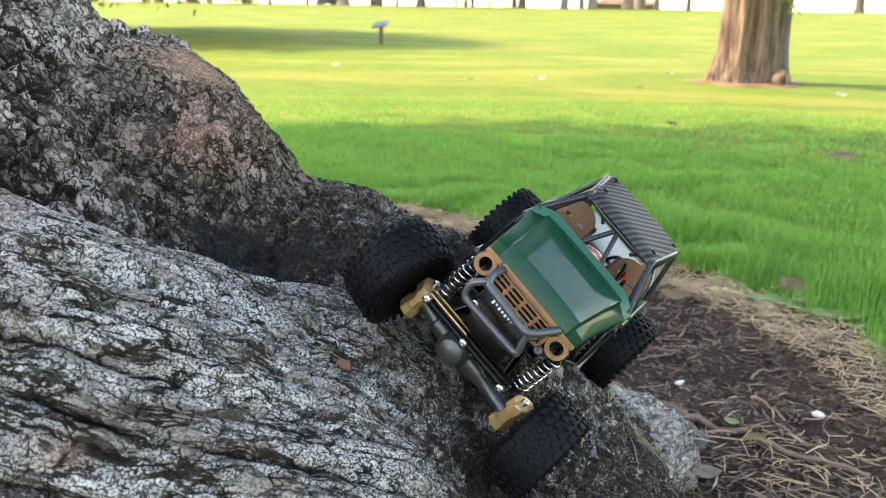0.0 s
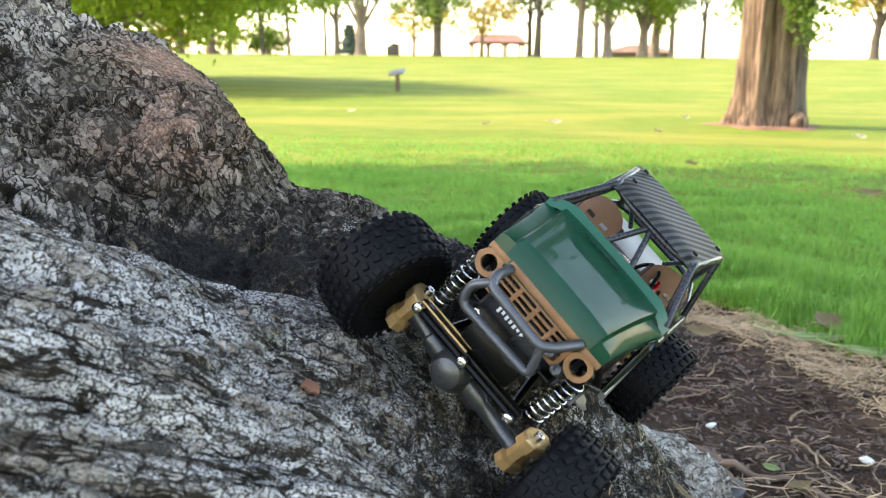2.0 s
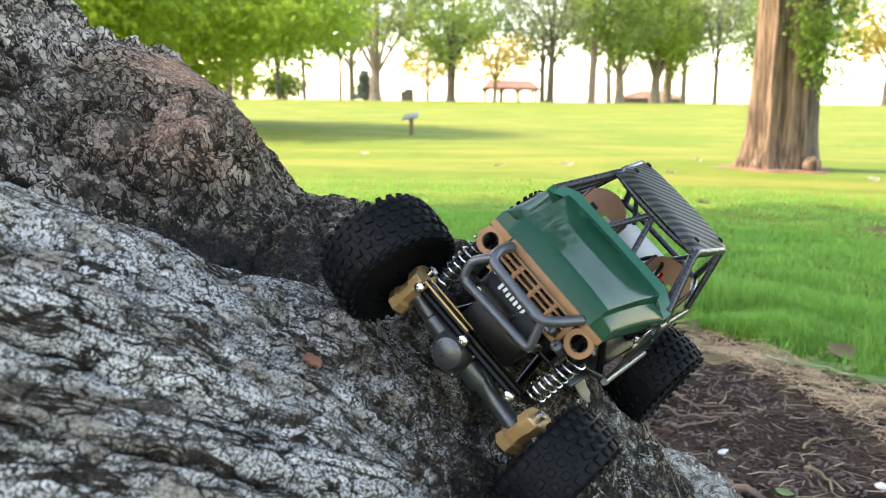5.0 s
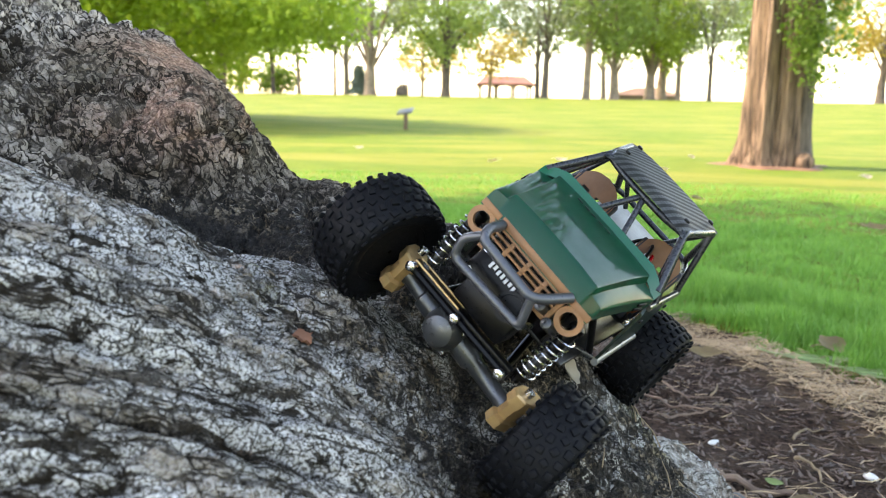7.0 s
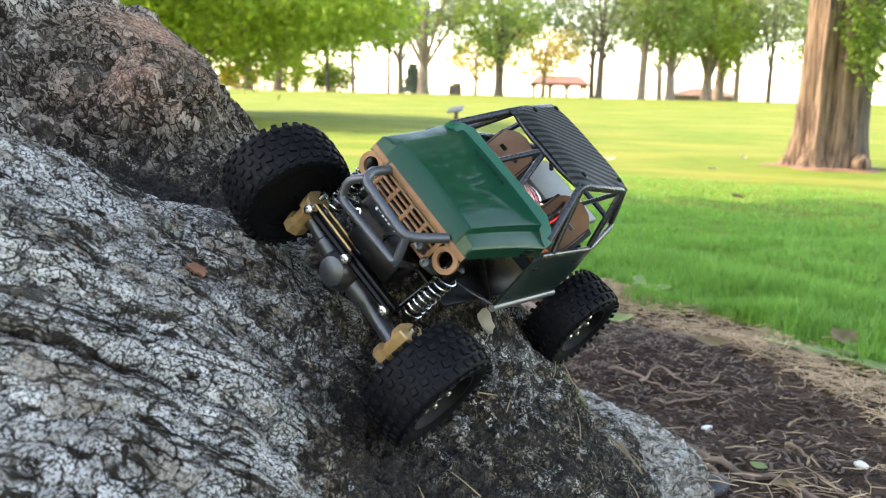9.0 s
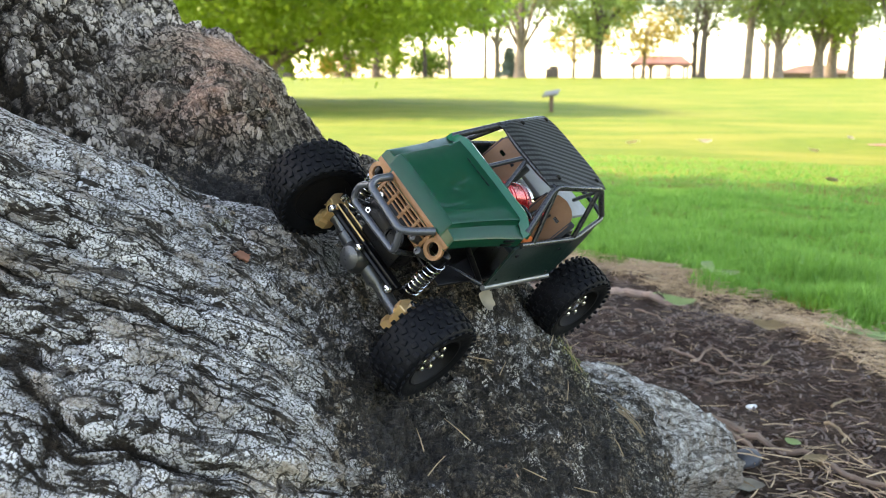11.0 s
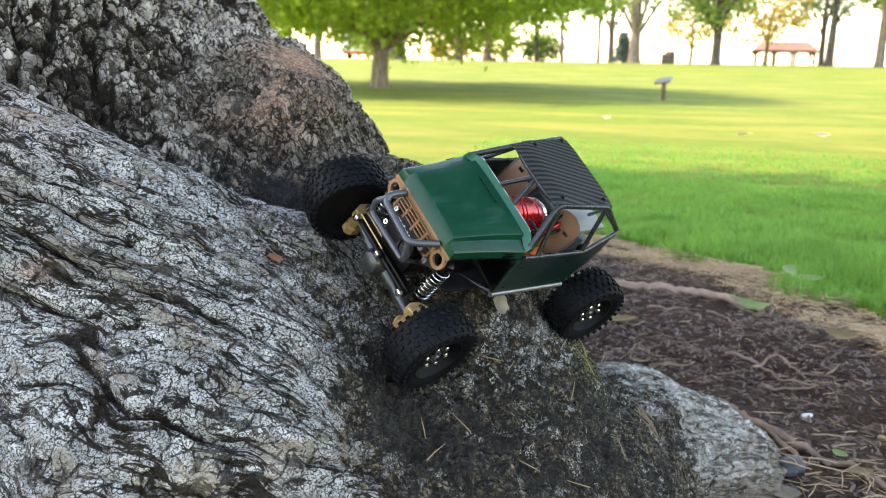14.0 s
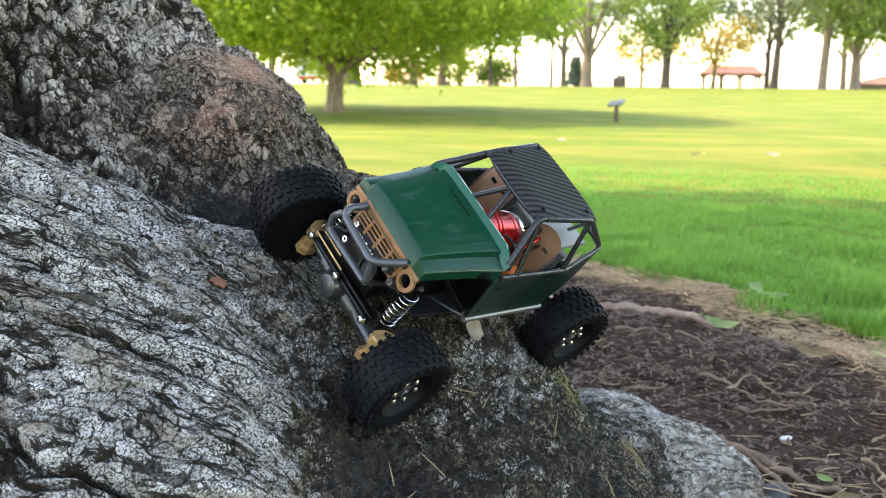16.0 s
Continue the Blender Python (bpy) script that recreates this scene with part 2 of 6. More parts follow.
def ground_material():
    n = Nodes("soil and lawn")
    soil, straw = n.attr("soil"), n.attr("straw")
    f, m, b = n.noise(260, 5, 0.7), n.noise(45, 4), n.noise(5, 4)
    earth = n.mix(n.span(f, 0.35, 0.72), (0.012, 0.0072, 0.0053), (0.082, 0.049, 0.036))
    earth = n.mix(n.span(m, 0.52, 0.72, 0, 0.45), earth, (0.11, 0.073, 0.055))
    dry = n.mix(f, (0.050, 0.033, 0.022), (0.21, 0.145, 0.090))
    earth = n.mix(n.sum(straw, n.span(m, 0.35, 0.6), "MULTIPLY"), earth, dry)
    wide = n.noise(0.42, 3, where=n.place((1, 2.2, 1)))
    turf = n.mix(n.span(b, 0.3, 0.7), (0.092, 0.147, 0.014), (0.143, 0.190, 0.020))
    turf = n.mix(n.span(wide, 0.40, 0.66, 0, 0.85), turf, (0.225, 0.215, 0.040))
    turf = n.mix(n.span(m, 0.3, 0.7, 0.25, 0), turf, (0.065, 0.13, 0.013))
    n.bump(n.sum(f, m), 0.8, 0.004)
    return n.done(n.mix(n.span(soil, 0.4, 0.6), turf, earth), 0.9, Specular_IOR_Level=0.15)


def leaf_material(name, dark, light, through=0.35):
    n = Nodes(name)
    c = n.mix(n.sum(n.island(), n.sum(n.noise(0.9, 2), 0.6, "MULTIPLY"), "ADD"), dark, light)
    m = n.done(c, 0.55)
    tr = n.t.nodes.new("ShaderNodeBsdfTranslucent")
    n.put(tr.inputs[0], n.mix(0.5, c, light))
    mx = n.t.nodes.new("ShaderNodeMixShader")
    mx.inputs[0].default_value = through
    n.t.links.new(n.b.outputs[0], mx.inputs[1])
    n.t.links.new(tr.outputs[0], mx.inputs[2])
    n.t.links.new(mx.outputs[0], n.out.inputs[0])
    return m


def far_bark(name, dark, light, stretch=6.0):
    n = Nodes(name)
    w = n.place((stretch, stretch, 0.8))
    f = n.noise(3, 5, 0.65, w)
    n.bump(f, 0.9, 0.03)
    return n.done(n.mix(n.span(f, 0.3, 0.7), dark, light), 0.9)


def carbon_material():
    n = Nodes("carbon weave")
    w = n.t.nodes.new("ShaderNodeTexWave")
    w.wave_type, w.bands_direction = "BANDS", "DIAGONAL"
    n.put(w.inputs["Vector"], n.place((0.36, 1, 0)))
    w.inputs["Scale"].default_value = 185
    w2 = n.t.nodes.new("ShaderNodeTexWave")
    w2.bands_direction = "X"
    n.put(w2.inputs["Vector"], n.place((1, 1, 0)))
    w2.inputs["Scale"].default_value = 180
    k = n.sum(n.span(w.outputs[1], 0.35, 0.65), n.span(w2.outputs[1], 0.3, 0.7, 0.75, 1.0), "MULTIPLY")
    n.bump(k, 0.35, 0.0003)
    return n.done(n.mix(k, (0.012, 0.013, 0.013), (0.085, 0.092, 0.092)), n.span(k, 0, 1, 0.55, 0.4), 0.0)


M_BARK = bark_material()
M_GROUND = ground_material()
M_BLADE = leaf_material("grass blade", (0.062, 0.200, 0.028), (0.175, 0.39, 0.062), 0.45)
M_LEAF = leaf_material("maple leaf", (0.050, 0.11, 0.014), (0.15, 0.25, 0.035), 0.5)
# the maple leaf again, brighter: sunlight is put into its colour
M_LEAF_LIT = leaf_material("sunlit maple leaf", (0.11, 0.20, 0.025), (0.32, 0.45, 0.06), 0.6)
M_LEAF_LIGHT = leaf_material("light leaf", (0.10, 0.19, 0.02), (0.30, 0.40, 0.05), 0.45)
M_LEAF_GREY = leaf_material("grey green leaf", (0.07, 0.10, 0.045), (0.20, 0.24, 0.11), 0.3)
M_NEEDLE = leaf_material("blue spruce needle", (0.05, 0.085, 0.065), (0.13, 0.18, 0.14), 0.1)
M_TRUNK_RED = far_bark("ridged red-brown bark", (0.030, 0.018, 0.012), (0.29, 0.19, 0.125), 11.0)
M_TRUNK = far_bark("grey-brown bark", (0.10, 0.075, 0.055), (0.30, 0.235, 0.175))
M_TRUNK_DARK = far_bark("dark bark", (0.045, 0.035, 0.028), (0.14, 0.11, 0.085))
M_PAINT = plain("green car paint", (0.0004, 0.082, 0.044), 0.36, 0.0, 60, 0.04, 0.0, Specular_IOR_Level=0.12, Coat_Weight=0.6, Coat_Roughness=0.025)
M_DARKPAINT = plain("dark green panel", (0.0010, 0.014, 0.011), 0.35, 0.0, 900, 0.06, 0.02, Coat_Weight=0.3, Coat_Roughness=0.12)
M_RUBBER = plain("tyre rubber", (0.0036, 0.0040, 0.0052), 0.60, 0.0, 700, 0.3, Specular_IOR_Level=0.12)
M_BLACK = plain("black plastic", (0.0022, 0.0022, 0.0026), 0.34, 0.0, 800, 0.2, Specular_IOR_Level=0.16)
M_RIM = plain("satin black rim", (0.004, 0.004, 0.005), 0.6, 0.0, 800, 0.2, 0.1, Specular_IOR_Level=0.15)
M_TUBE = plain("gunmetal tube", (0.030, 0.033, 0.038), 0.30, 0.45, 800, 0.15)
M_STEEL = plain("bright steel", (0.50, 0.50, 0.50), 0.24, 1.0, 900, 0.05)
M_BUMPER = plain("grey steel tube", (0.085, 0.09, 0.10), 0.34, 0.5, 800, 0.12)
M_SILL = plain("satin steel", (0.20, 0.205, 0.21), 0.42, 0.8, 900, 0.08)
M_ALU = plain("grey cast alloy", (0.07, 0.073, 0.075), 0.34, 0.7, 800, 0.12)
M_BRASS = plain("brass", (0.62, 0.39, 0.17), 0.42, 0.75, 900, 0.12)
M_BRONZE = plain("bronze laminate", (0.22, 0.105, 0.045), 0.5, 0.25, 900, 0.15)
M_SEAT = plain("tan seat board", (0.17, 0.08, 0.032), 0.6, 0.0, 600, 0.18)
M_RED = plain("red anodised metal", (0.50, 0.008, 0.014), 0.25, 0.55, 900, 0.1)
M_ORANGE = plain("orange plastic", (0.60, 0.13, 0.025), 0.4, 0.0, 900, 0.1)
M_GREY = plain("light grey plastic", (0.24, 0.25, 0.25), 0.45, 0.0, 600, 0.08)
M_FOAM = plain("navy grey padding", (0.014, 0.017, 0.026), 0.8, 0.0, 900, 0.2)
M_CARBON = carbon_material()
M_WHITE = plain("white ink", (0.55, 0.56, 0.55), 0.6, 0.0, 900, 0.05)
M_STRAW = plain("dry straw", (0.28, 0.205, 0.12), 0.8, 0.0, 300, 0.3)
M_TWIG = plain("dead twig", (0.21, 0.145, 0.105), 0.85, 0.0, 260, 0.35)
M_DRYLEAF = plain("dry leaf", (0.32, 0.235, 0.12), 0.7, 0.0, 160, 0.3)
M_PALELEAF = plain("bleached leaf", (0.47, 0.42, 0.33), 0.7, 0.0, 300, 0.25)
M_GREENLEAF = plain("fallen green leaf", (0.33, 0.45, 0.18), 0.55, 0.0, 120, 0.25)
M_STONE = plain("white pebble", (0.75, 0.74, 0.70), 0.7, 0.0, 300, 0.08)
M_DARKSTONE = plain("dark stone", (0.045, 0.048, 0.055), 0.6, 0.0, 200, 0.2)
M_ROOF = plain("red-brown roofing", (0.24, 0.105, 0.07), 0.85, 0.0, 3, 0.2)
M_WALL = plain("pale wall", (0.62, 0.62, 0.60), 0.8, 0.0, 2, 0.06)
M_REDTRIM = plain("red trim", (0.5, 0.07, 0.03), 0.6, 0.0, 2, 0.1)
M_WOOD = plain("weathered post", (0.13, 0.085, 0.055), 0.85, 0.0, 20, 0.25)
M_SIGN = plain("grey plaque", (0.16, 0.17, 0.18), 0.5, 0.0, 20, 0.15)
M_DIMGLASS = plain("dark window glass", (0.03, 0.035, 0.045), 0.1, 0.0, 5, 0.1)


# ---- helpers for meshes ----
def link_mesh(name, me, material, parent=None, label=""):
    if material and not me.materials:
        me.materials.append(material)
    ob = new(name, me)
    ob.parent = parent
    return tagged(ob, label)


def part(name, bm, material, parent=None, label="", smooth=True):
    me = bpy.data.meshes.new(name)
    bmesh.ops.recalc_face_normals(bm, faces=bm.faces)
    bm.to_mesh(me)
    bm.free()
    if smooth:
        me.shade_smooth()
        me.set_sharp_from_angle(angle=radians(38))
    return link_mesh(name, me, material, parent, label)


def raw(name, verts, faces, material, parent=None, label="", smooth=True):
    me = bpy.data.meshes.new(name)
    me.from_pydata(verts if isinstance(verts, list) else verts.tolist(), [], faces if isinstance(faces, list) else faces.tolist())
    if smooth:
        me.shade_smooth()
    me.update()
    return link_mesh(name, me, material, parent, label)


def thing(name, m, label, category, group="", kind=""):
    ob = new(name)
    ob.empty_display_size = 0.01
    ob.matrix_world = m
    return tagged(ob, label, category, group, kind)


def spline(points, count):
    """Catmull-Rom samples through rows of numbers."""
    P = np.array(points, float)
    n = len(P)
    tt = np.linspace(0, n - 1, count)
    i = np.clip(tt.astype(int), 0, n - 2)
    f = (tt - i)[:, None]
    g = lambda k: P[np.clip(k, 0, n - 1)]
    p0, p1, p2, p3 = g(i - 1), g(i), g(i + 1), g(i + 2)
    return 0.5 * (2 * p1 + (p2 - p0) * f + (2 * p0 - 5 * p1 + 4 * p2 - p3) * f ** 2 + (3 * p1 - p0 - 3 * p2 + p3) * f ** 3)


def box(bm, c, s, m=None, bevel=0.0):
    """A box of size s round c, its edges rounded by bevel."""
    b = bmesh.new()
    bmesh.ops.create_cube(b, size=1)
    bmesh.ops.scale(b, vec=s, verts=b.verts)
    if bevel:
        bmesh.ops.bevel(b, geom=b.edges[:], offset=bevel, segments=2, affect="EDGES", profile=0.5)
    bmesh.ops.transform(b, matrix=Matrix.Translation(c) @ (m or Matrix()), verts=b.verts)
    me = bpy.data.meshes.new("t")
    b.to_mesh(me)
    b.free()
    bm.from_mesh(me)
    bpy.data.meshes.remove(me)
    return bm


def sweep(bm, pts, radii, seg=10, caps=True):
    """A round tube along pts."""
    pts = [Vector(p) for p in pts]
    if not hasattr(radii, "__len__"):
        radii = [radii] * len(pts)
    rings = []
    side = None
    for i, p in enumerate(pts):
        d = (pts[min(i + 1, len(pts) - 1)] - pts[max(i - 1, 0)]).normalized()
        if side is None:
            side = d.orthogonal().normalized()
        side = (side - d * side.dot(d)).normalized()
        up = d.cross(side)
        rings.append([bm.verts.new(p + float(radii[i]) * (math.cos(a) * side + math.sin(a) * up)) for a in (2 * math.pi * k / seg for k in range(seg))])
    for a, b in zip(rings, rings[1:]):
        for k in range(seg):
            bm.faces.new((a[k], a[(k + 1) % seg], b[(k + 1) % seg], b[k]))
    if caps:
        bm.faces.new(rings[0][::-1])
        bm.faces.new(rings[-1])
    return bm


def bent(pts, r, n=4):
    """A polyline with its corners rounded by r."""
    pts = [Vector(p) for p in pts]
    out = [pts[0]]
    for a, b, c in zip(pts, pts[1:], pts[2:]):
        u, v = (a - b), (c - b)
        k = min(r, u.length * 0.45, v.length * 0.45)
        s, e = b + u.normalized() * k, b + v.normalized() * k
        out += [s.lerp(b, t).lerp(b.lerp(e, t), t) for t in (i / n for i in range(n + 1))]
    return out + [pts[-1]]


def lathe(bm, profile, seg=32, m=None, closed=False):
    """Turns rows (height, radius) round z."""
    m = m or Matrix()
    rings = []
    for h, r in profile:
        rings.append([bm.verts.new(m @ Vector((r * math.cos(a), r * math.sin(a), h))) for a in (2 * math.pi * k / seg for k in range(seg))])
    pairs = list(zip(rings, rings[1:])) + ([(rings[-1], rings[0])] if closed else [])
    for a, b in pairs:
        for k in range(seg):
            bm.faces.new((a[k], a[(k + 1) % seg], b[(k + 1) % seg], b[k]))
    if not closed:
        bm.faces.new(rings[0][::-1])
        bm.faces.new(rings[-1])
    return bm


def prism(bm, outline, depth, m=None):
    """A flat plate from a closed outline in x, y, from z 0 to depth."""
    m = m or Matrix()
    a = [bm.verts.new(m @ Vector((x, y, 0))) for x, y in outline]
    b = [bm.verts.new(m @ Vector((x, y, depth))) for x, y in outline]
    bm.faces.new(a[::-1])
    bm.faces.new(b)
    for i in range(len(a)):
        j = (i + 1) % len(a)
        bm.faces.new((a[i], a[j], b[j], b[i]))
    return bm


# ---- numeric noise ----
def hashed(I, seed):
    I = I.astype(np.uint32)
    h = I[..., 0] * np.uint32(73856093) ^ I[..., 1] * np.uint32(19349663) ^ I[..., 2] * np.uint32(83492791)
    h ^= np.uint32(seed * 2654435761 & 0xFFFFFFFF)
    h = (h ^ (h >> np.uint32(13))) * np.uint32(1274126177)
    h = (h ^ (h >> np.uint32(16))) * np.uint32(668265263)
    return ((h ^ (h >> np.uint32(15))) & np.uint32(0xFFFFFF)).astype(np.float32) * np.float32(1 / 0xFFFFFF)


def vnoise(P, seed=0):
    P = P.astype(np.float32)
    I = np.floor(P).astype(np.int32)
    f = P - I
    f = f * f * (3 - 2 * f)
    out = 0
    for a in (0, 1):
        for b in (0, 1):
            for c in (0, 1):
                w = np.abs(1 - a - f[:, 0]) * np.abs(1 - b - f[:, 1]) * np.abs(1 - c - f[:, 2])
                out = out + w * hashed(I + np.array((a, b, c), np.int32), seed)
    return out * 2 - 1


def fbm(P, octaves=4, seed=0, gain=0.5):
    out, amp = 0, 1.0
    for i in range(octaves):
        out = out + amp * vnoise(P * 2.03 ** i, seed + i)
        amp *= gain
    return out


def ridged(P, octaves=4, seed=0, gain=0.55):
    """Noise with sharp crests, from about 0 to 1."""
    out, amp, total = 0, 1.0, 0.0
    for i in range(octaves):
        out = out + amp * (1 - np.abs(vnoise(P * 2.1 ** i, seed + 7 * i))) ** 2
        total += amp
        amp *= gain
    return out / total


def cells(P, seed=0):
    """Distance to the border between the two nearest cells, and the cell's random number."""
    P = P.astype(np.float32)
    I = np.floor(P).astype(np.int32)
    f1 = np.full(len(P), 9.0, np.float32)
    f2 = np.full(len(P), 9.0, np.float32)
    best = np.zeros(len(P), np.int32)
    look_at = [(i, j, k) for i in (-1, 0, 1) for j in (-1, 0, 1) for k in (-1, 0, 1)]
    for o, off in enumerate(look_at):
        J = I + np.array(off, np.int32)
        d = 0
        for axis in range(3):
            d = d + (J[:, axis] + np.float32(0.1) + np.float32(0.8) * hashed(J, seed + 11 + 13 * axis) - P[:, axis]) ** 2
        near = d < f1
        f2 = np.where(near, f1, np.minimum(f2, d))
        best = np.where(near, o, best)
        f1 = np.where(near, d, f1)
    rnd = hashed(I + np.array(look_at, np.int32)[best], seed + 51)
    return np.sqrt(f2) - np.sqrt(f1), rnd


def step(a, b, x):
    t = np.clip((x - a) / (b - a), 0, 1)
    return t * t * (3 - 2 * t)


# ---- the old tree: swept root bodies blended into one surface ----
ROOTS = [
    ([(-0.625, 0.490, 0.392, 0.153), (-0.296, 0.462, 0.281, 0.104), (-0.080, 0.457, 0.246, 0.063), (0.017, 0.510, 0.182, 0.064), (-0.029, 0.445, 0.115, 0.113), (0.118, 0.552, 0.087, 0.084), (0.058, 0.613, 0.193, 0.080)], 70),
    ([(0.148, 0.571, 0.055, 0.095), (0.161, 0.689, 0.046, 0.071), (0.198, 0.764, 0.044, 0.059), (0.259, 0.832, 0.004, 0.045), (0.286, 0.890, -0.032, 0.029), (0.300, 0.930, -0.039, 0.019)], 36),
    ([(-0.450, 0.848, 0.213, 0.288), (-0.345, 0.666, 0.247, 0.202), (-0.138, 0.576, 0.156, 0.107), (-0.132, 0.754, 0.307, 0.064)], 50),
    ([(-0.263, 0.780, 0.039, 0.170), (-0.132, 0.758, 0.184, 0.120), (-0.099, 0.718, 0.274, 0.057), (-0.040, 0.645, 0.300, 0.023)], 30),
    ([(-0.517, 0.862, 0.001, 0.341), (-0.535, 0.882, 0.302, 0.272), (-0.617, 0.922, 0.601, 0.251), (-0.659, 0.961, 1.000, 0.240)], 30),
    ([(-0.089, 0.712, 0.112, 0.097), (-0.005, 0.672, 0.209, 0.070), (0.020, 0.712, 0.143, 0.071), (0.070, 0.762, 0.076, 0.061)], 30),
]


def body_sums(P, k=0.010):
    sums = []
    P = P.astype(np.float32)
    pp = (P ** 2).sum(1)
    for rows, count in ROOTS:
        S = spline(rows, count).astype(np.float32)
        acc = np.zeros(len(P), np.float32)
        for s in S:
            d = np.sqrt(np.maximum(pp - 2 * (P @ s[:3]) + (s[:3] ** 2).sum(), 1e-12)) - s[3]
            acc += np.exp(np.clip(d, -0.3, 0.8) * np.float32(-1 / k))
        sums.append(acc / 2.5)
    return sums


def tree_distance(P, k=0.010):
    return -k * np.log(sum(body_sums(P, k)) + 1e-30)


def zero_surface(low, high, pitch):
    """Vertices and quads of the zero level of tree_distance."""
    n = [3 * int(math.ceil((h - l) / pitch / 3)) for l, h in zip(low, high)]
    ax = [l + pitch * np.arange(c) for l, c in zip(low, n)]
    coarse = np.stack(np.meshgrid(*[a[1::3] for a in ax], indexing="ij"), -1)
    Dc = tree_distance(coarse.reshape(-1, 3)).reshape(coarse.shape[:3])
    D = Dc.repeat(3, 0).repeat(3, 1).repeat(3, 2)
    close = np.argwhere(np.abs(D) < 4.0 * pitch)
    D[tuple(close.T)] = tree_distance(close * pitch + np.array(low))
    inside = D < 0
    cell = [c - 1 for c in n]
    sl = lambda a: tuple(slice(a[i], a[i] + cell[i]) for i in range(3))
    count = np.zeros(cell, np.int8)
    pos = np.zeros((*cell, 3), np.float32)
    for a in ((i, j, k) for i in (0, 1) for j in (0, 1) for k in (0, 1)):
        for axis in range(3):
            if a[axis]:
                continue
            b = list(a)
            b[axis] = 1
            da, db = D[sl(a)], D[sl(b)]
            cross = np.argwhere((da < 0) != (db < 0))
            t = tuple(cross.T)
            p = np.tile(np.array(a, np.float32), (len(cross), 1))
            p[:, axis] = da[t] / (da[t] - db[t])
            pos[t] += p
            count[t] += 1
    active = count > 0
    index = -np.ones(cell, np.int64)
    index[active] = np.arange(active.sum())
    V = (np.argwhere(active) + pos[active] / count[active][:, None]) * pitch + np.array(low)
    quads = []
    for axis in range(3):
        o = [i for i in range(3) if i != axis]
        a, b = [slice(None)] * 3, [slice(None)] * 3
        a[axis], b[axis] = slice(0, -1), slice(1, None)
        I = np.argwhere(inside[tuple(a)] != inside[tuple(b)])
        I = I[(I[:, o[0]] > 0) & (I[:, o[1]] > 0) & (I[:, o[0]] < n[o[0]] - 1) & (I[:, o[1]] < n[o[1]] - 1)]

        def corner(d0, d1):
            J = I.copy()
            J[:, o[0]] -= d0
            J[:, o[1]] -= d1
            return index[J[:, 0], J[:, 1], J[:, 2]]
        Q = np.stack([corner(1, 1), corner(0, 1), corner(0, 0), corner(1, 0)], 1)
        out = inside[tuple(a)][tuple(I.T)]
        if axis == 1:
            out = ~out
        Q[~out] = Q[~out][:, ::-1]
        quads.append(Q)
    return V, np.concatenate(quads)


def grain_frame(P, along, length, across):
    a = np.array(along, float)
    a /= np.linalg.norm(a)
    b = np.cross(a, (0.3, -0.8, 0.5))
    b /= np.linalg.norm(b)
    c = np.cross(a, b)
    return np.stack([P @ a / length, P @ b / across, P @ c / across], 1)


def round_axis(P, point, along, radius):
    """Metres along an axis and round it."""
    a = np.array(along, float)
    a /= np.linalg.norm(a)
    q = P - np.array(point)
    b = np.cross(a, (0, 0, 1.0))
    b /= np.linalg.norm(b)
    c = np.cross(b, a)
    return np.stack([q @ a, radius * np.arctan2(-(q @ b), q @ c), np.zeros(len(P))], 1)


def in_cells(G, length, across):
    return G / np.array((length, across, across))


def flat_cells(U, seed=0):
    """The same in two dimensions."""
    U = U.astype(np.float32)
    I = np.floor(U).astype(np.int32)
    f1 = np.full(len(U), 9.0, np.float32)
    f2 = np.full(len(U), 9.0, np.float32)
    rnd = np.zeros(len(U), np.float32)
    J = np.zeros((len(U), 3), np.int32)
    for i in (-1, 0, 1):
        for k in (-1, 0, 1):
            J[:, 0], J[:, 1] = I[:, 0] + i, I[:, 1] + k
            d = sum((J[:, a] + np.float32(0.1) + np.float32(0.8) * hashed(J, seed + 11 + 13 * a) - U[:, a]) ** 2 for a in (0, 1))
            near = d < f1
            f2 = np.where(near, f1, np.minimum(f2, d))
            rnd = np.where(near, hashed(J, seed + 51), rnd)
            f1 = np.where(near, d, f1)
    return np.sqrt(f2) - np.sqrt(f1), rnd


def smoothed(V, Q, levels):
    """A subdivided copy of a quad mesh: mesh, places and normals."""
    base = raw("base", V, Q, None)
    mod = base.modifiers.new("fine", "SUBSURF")
    mod.levels = mod.render_levels = levels
    mod.boundary_smooth = "PRESERVE_CORNERS"
    me = bpy.data.meshes.new_from_object(base.evaluated_get(bpy.context.evaluated_depsgraph_get()))
    bpy.data.objects.remove(base)
    n = len(me.vertices)
    P, N = np.empty(3 * n, np.float32), np.empty(3 * n, np.float32)
    me.vertices.foreach_get("co", P)
    me.vertex_normals.foreach_get("vector", N)
    return me, P.reshape(n, 3).astype(float), N.reshape(n, 3)


def spot(P, centre, size):
    return np.exp(-(((P - np.array(centre)) / np.array(size)) ** 2).sum(1))


